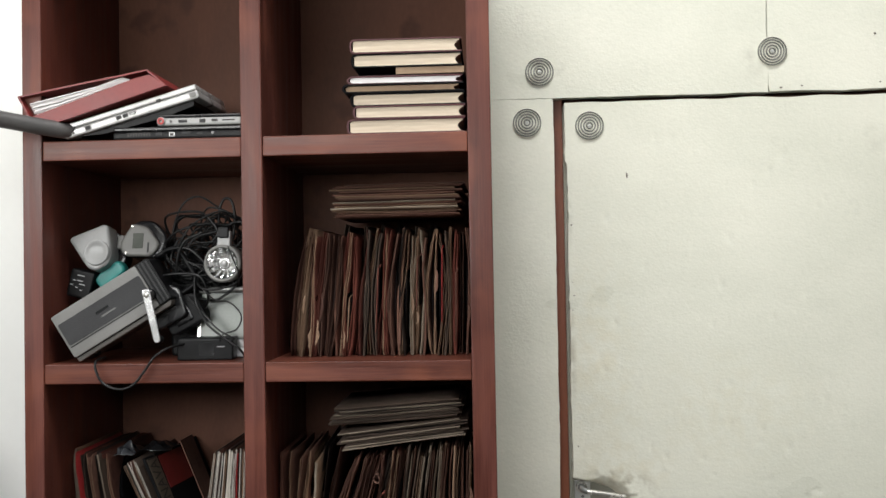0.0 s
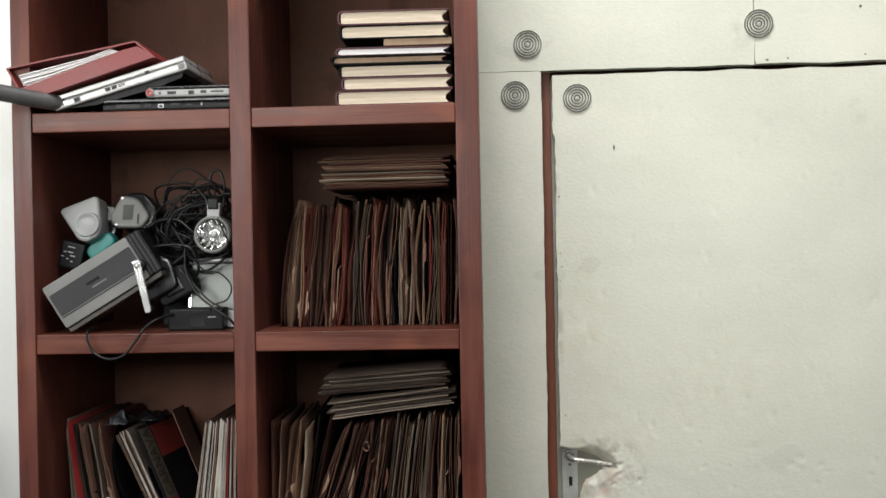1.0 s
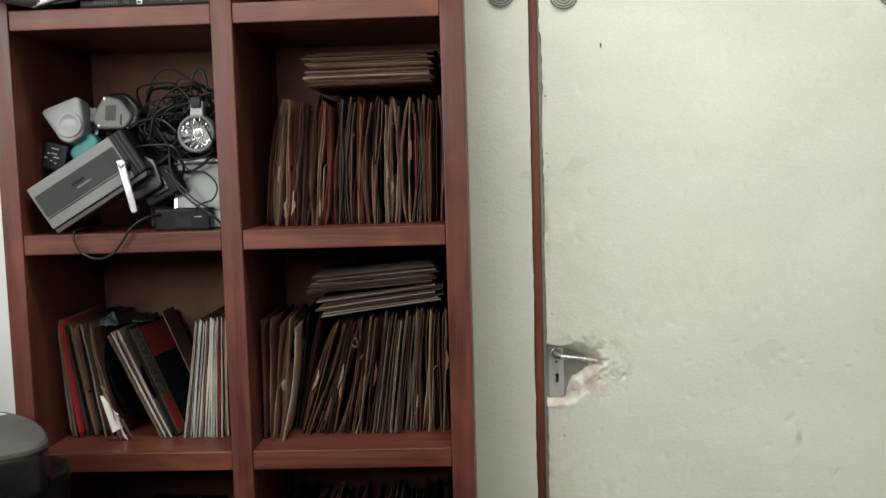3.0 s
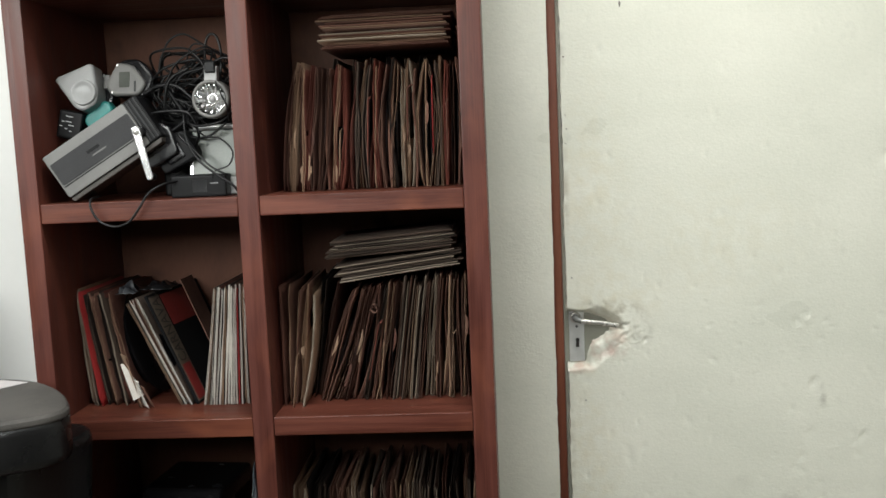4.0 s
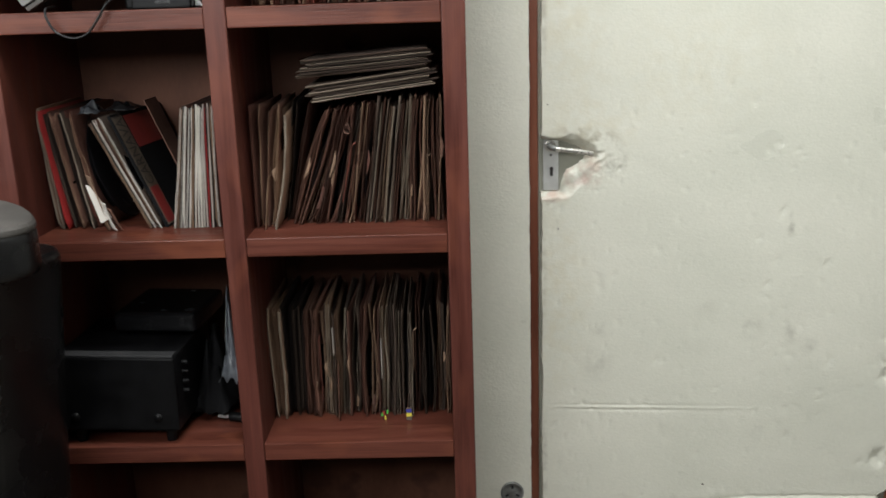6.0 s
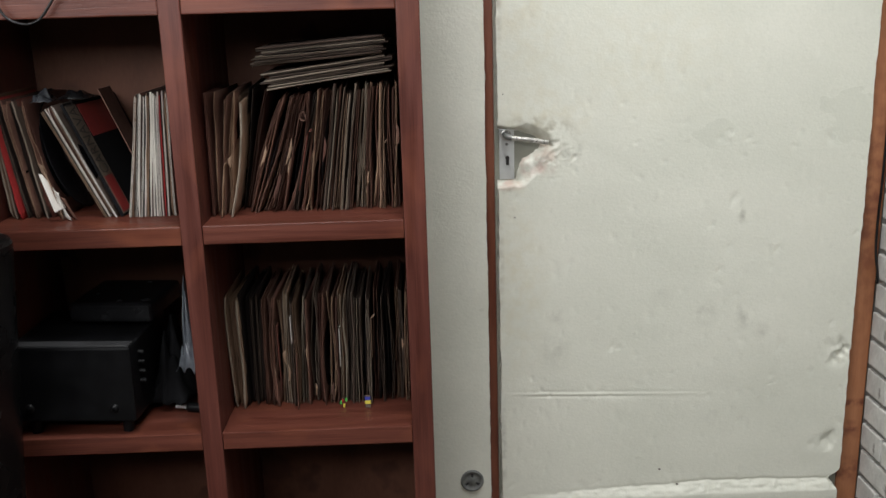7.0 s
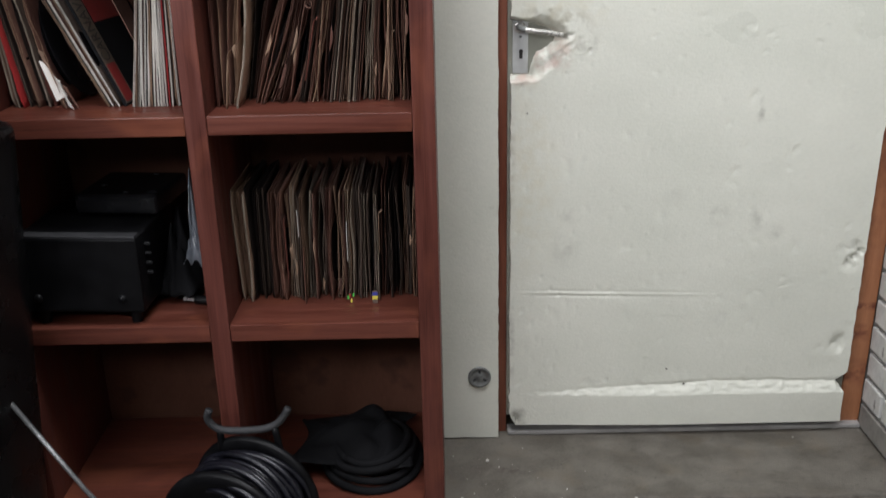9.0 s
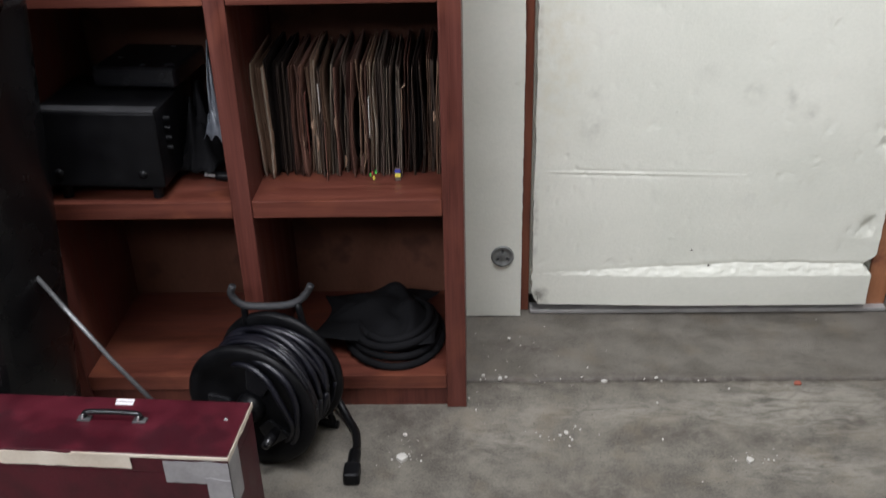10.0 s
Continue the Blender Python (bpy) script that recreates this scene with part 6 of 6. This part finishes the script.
bc = thing("black_hard_case", pose(0, 0, 0), "tall black leatherette case tapering down, with a metal clasp", "case")
BODY = [(-1.36, -0.12), (-1.10, -0.235), (-0.845, -0.345), (-0.80, -0.23), (-0.775, -0.115), (-0.815, -0.055), (-1.30, 0.0)]
bm = prism(rounded(BODY, 0.06, 6), 0.0, 1.030, "z", 0.022, 4)
for v in bm.verts:
    v.co.x -= 0.10 * (1.03 - v.co.z) / 1.03
part("body", bm, black_leather, bc)
cl = part("clasp", box(-0.024, 0.024, -0.010, 0.002, 0.0, 0.075, 0.003, m=pose(-0.985, -0.298, 0.918, 0, 0, -23.5)), clasp_m, bc, "dull metal clasp")
part("clasp_bar", box(-0.018, -0.004, -0.018, -0.008, -0.012, 0.085, 0.003, m=pose(-0.985, -0.298, 0.918, 0, 0, -23.5)), clasp_m, cl)
part("clasp_bar", box(0.005, 0.018, -0.016, -0.008, 0.004, 0.075, 0.003, m=pose(-0.985, -0.298, 0.918, 0, 0, -23.5)), clasp_m, cl)
part("tag", box(-0.05, 0.012, -0.006, 0.001, -0.17, 0.045, 0.004, m=pose(-1.125, -0.246, 0.86, 0, 0, -23.5)), white_pl, bc, "white plastic tag")
li = thing("stool_cushion", pose(0, 0, 0), "dusty black padded cushion with rounded corners on the black case", "cushion")
LID = [(-1.36, -0.16), (-1.12, -0.265), (-0.845, -0.405), (-0.715, -0.320), (-0.80, -0.175), (-0.90, -0.085), (-1.32, 0.0)]
part("pad", prism(rounded(LID, 0.09, 8), 1.0325, 1.118, "z", 0.020, 4), black_leather, li, smooth=True)
part("top_cover", prism(rounded(LID, 0.09, 8), 1.108, 1.128, "z", 0.012, 3), dusty_top, li, "dusty grey top")
tagged(link("paper_sheet", prism([(-1.18, -0.165), (-0.99, -0.235), (-0.90, -0.115), (-1.14, -0.04)], 1.1285, 1.1300, "z"), paper_dull), "white paper sheet lying on the cushion", "paper")
st = tagged(link("straw", tube([(-0.985, -0.10, 1.132), (-0.972, -0.105, 1.140), (-0.962, -0.11, 1.152)], 0.0025, 6, 3), cream_tape), "short pale straw on the paper", "straw")
bw = thing("blue_cloth", pose(0, 0, 0), "bright blue cloth caught under the cushion", "cloth")
bm = bmesh.new()
rows = []
for i in range(15):
    u = i / 14
    x, y = -1.075 + 0.20 * u, -0.253 - 0.088 * u
    sag = 0.006 * noise.noise((u * 9, 2, 1))
    rows.append([bm.verts.new((x + 0.02 * (k > 1), y - o, z)) for k, (o, z) in enumerate(((-0.03, 1.032), (0.012, 1.0325), (0.022 + 0.004 * math.sin(u * 9), 1.022 + sag), (0.019, 1.006 - 0.004 * u + sag)))])
for a, b in zip(rows, rows[1:]):
    for k in range(3):
        bm.faces.new((a[k], b[k], b[k + 1], a[k + 1]))
cl_ = part("cloth", bm, blue_m, bw)
cl_.modifiers.new("thickness", "SOLIDIFY").thickness = 0.003
part("strap", box(-0.095, 0.11, -0.012, 0.0, -0.012, 0.0, 0.003, m=pose(-0.985, -0.297, 1.003, 0, 2, -23.5)), black_pl, bw, "black strap under the cloth")

ch = thing("upholstered_chair", pose(-1.53, 0.10, 0.022, 0, 0, 0), "chair with a black edged patterned grey backrest", "chair")
BK = rounded([(-0.24, 0.62), (0.30, 0.62), (0.275, 0.98), (0.235, 1.18), (0.19, 1.278), (-0.14, 1.30), (-0.20, 1.20)], 0.05, 6)
part("backrest", prism(BK, 0.10, 0.15, "y", 0.012, 3), black_cloth, ch, "black edged backrest")
part("backrest_cover", prism([(x * 0.90 + 0.002, 0.955 + (z - 0.96) * 0.92) for x, z in BK], 0.088, 0.102, "y", 0.006, 2), fabric, ch, "grey patterned cover")
part("seat", box(-0.24, 0.26, -0.30, 0.14, 0.42, 0.49, 0.02, 3), fabric, ch, "grey patterned seat")
for lx in (-0.22, 0.24):
    part("leg", tube([(lx, -0.27, -0.03), (lx, -0.27, 0.43)], 0.014, 10, 2, smooth=False), black_pl, ch)
    part("leg", tube([(lx, 0.13, -0.03), (lx, 0.13, 0.43), (lx * 0.9, 0.13, 0.70)], 0.014, 10, 2, smooth=False), black_pl, ch)

# ---- marks on the foam, crumbs on the floor ----


def fleck(x, y, z, r, seed, up, mat, name, label, category, flat=0.25):
    bm = bmesh.new()
    n = 7
    rg2 = random.Random(seed)
    ring = [(r * rg2.uniform(0.5, 1.2) * math.cos(6.283 * i / n), r * rg2.uniform(0.5, 1.2) * math.sin(6.283 * i / n)) for i in range(n)]
    prism(ring, -0.001 if up else 0.0, r * flat, "z", bm=bm)
    ob = link(name, bm, mat)
    ob.matrix_world = pose(x, y, z) if up else pose(x, y, z, 90)
    return tagged(ob, label, category)


for sd, (x, z, r, s) in enumerate(((0.327, 1.862, 0.004, 2.2), (0.913, 2.183, 0.004, 1.0), (0.61, 0.202, 0.0035, 1.0), (0.225, 0.912, 0.0025, 1.0), (0.66, 0.155, 0.004, 1.0))):
    ob = fleck(x, DF - 0.0006 if z < 2.04 else 0.4045, z, r, sd, False, dirt_m, "dark_mark", "small dark hole in the painted foam", "mark", 0.2)
    ob.scale = (0.6 if s > 1 else 1, s, 1)
rg = random.Random(19)
for k in range(6, 14):
    # dirt along the lower edge of the upper boards and the door's free edge
    x, z, r = (rg.uniform(0.55, 1.1), rg.uniform(2.056, 2.072), rg.choice((0.0018, 0.0025, 0.0035))) if k < 9 else (rg.uniform(0.192, 0.20), rg.uniform(1.2, 1.95), rg.choice((0.0015, 0.0022)))
    ob = fleck(x, 0.4044 if z > 2.045 else DF - 0.0006, z, r, k + 300, False, dirt_m, "dark_mark", "small dark speck on the painted foam", "mark", 0.2)
    ob.scale = (rg.uniform(0.6, 1.8), rg.uniform(0.5, 1.2), 1)
for sd, (x, y, r) in enumerate(((0.119, 0.293, 0.005), (0.09, 0.113, 0.006), (0.348, 0.098, 0.007), (-0.139, -0.185, 0.013), (0.22, -0.106, 0.004), (0.247, -0.122, 0.0035), (0.629, -0.195, 0.009), (-0.136, -0.103, 0.006), (0.48, 0.113, 0.005), (0.048, 0.127, 0.005), (0.105, 0.12, 0.004), (0.235, -0.098, 0.006))):
    fleck(x, y, 0.0, r, sd + 50, True, crumb_m, "plaster_crumb", "white crumb of plaster on the concrete", "crumb", 0.6)
fleck(0.822, 0.085, 0.0, 0.011, 90, True, crumb_red, "red_chip", "red-brown chip lying at the floor crack", "chip", 0.4)
bm = bmesh.new()
for k in range(120):
    cx, cy, sx, sy = rg.choice(((0.10, 0.115, 0.10, 0.02), (0.05, 0.05, 0.05, 0.06), (0.22, -0.10, 0.05, 0.03), (0.45, 0.10, 0.25, 0.012), (0.12, 0.27, 0.06, 0.05), (0.65, -0.19, 0.05, 0.02), (0.5, 0.0, 0.5, 0.3), (-0.13, -0.17, 0.03, 0.03)))
    x, y, r = rg.gauss(cx, sx), rg.gauss(cy, sy), rg.choice((0.0006, 0.0008, 0.001, 0.0014, 0.0022))
    if x < 0.01 and y > -0.02 or y > 0.39 or x > 1.15:
        continue
    box(x - r, x + r * rg.uniform(0.3, 1), y - r, y + r * rg.uniform(0.2, 1), -0.0005, r, m=pose(0, 0, 0), bm=bm)
tagged(link("floor_grit", bm, crumb_m), "fine white grit scattered over the concrete", "grit", kind="stuff")

tagged(link("wall_mark", box(-1.166, -1.160, 0.4352, 0.4365, 1.075, 1.10, 0.0005), dirt_m), "small dark scuff on the white wall", "mark")
cable([(RIGHT - 0.0125, 0.4345, 1.30), (RIGHT - 0.0125, 0.4345, 1.12), (RIGHT - 0.0130, 0.4345, 0.97), (RIGHT - 0.0150, 0.434, 0.87), (RIGHT - 0.017, 0.426, 0.79), (RIGHT - 0.0125, 0.413, 0.725), (RIGHT - 0.012, 0.412, 0.705)], 0.0032, cable_m, "loose black cable hanging beside the door jamb", "hanging cable")
# ---- bricks of the side wall ----
bw_, bh_, gap = 0.213, 0.065, 0.014
meshes = []
for k in range(6):
    rg2 = random.Random(k + 200)
    b = box(0, 0.012, -bw_, 0, 0, bh_, 0.004, 2)
    for v in b.verts:
        v.co.x += 0.0025 * noise.noise((v.co.y * 20 + k, v.co.z * 30, k)) if v.co.x < 0.006 else 0
    me = bpy.data.meshes.new("brick")
    b.to_mesh(me)
    b.free()
    me.materials.append(brick_paint)
    meshes.append(me)
bare_brick = meshes[0].copy()
bare_brick.materials[0] = brick_bare
for c in range(17):
    y = 0.430 - (0.113 if c % 2 else 0.0)
    for k in range(7):
        ob = new("brick", meshes[(c * 5 + k * 3) % 6] if c else bare_brick)
        ob.parent = brick_wall
        ob.location = (RIGHT - 0.008 + 0.0015 * ((c * 7 + k * 5) % 3), y - k * (bw_ + gap), 0.004 + c * (bh_ + gap))
    if c % 2:
        ob = new("brick", meshes[c % 6])
        ob.parent = brick_wall
        ob.location = (RIGHT - 0.007, 0.430, 0.004 + c * (bh_ + gap))
        ob.scale = (1, 0.48, 1)
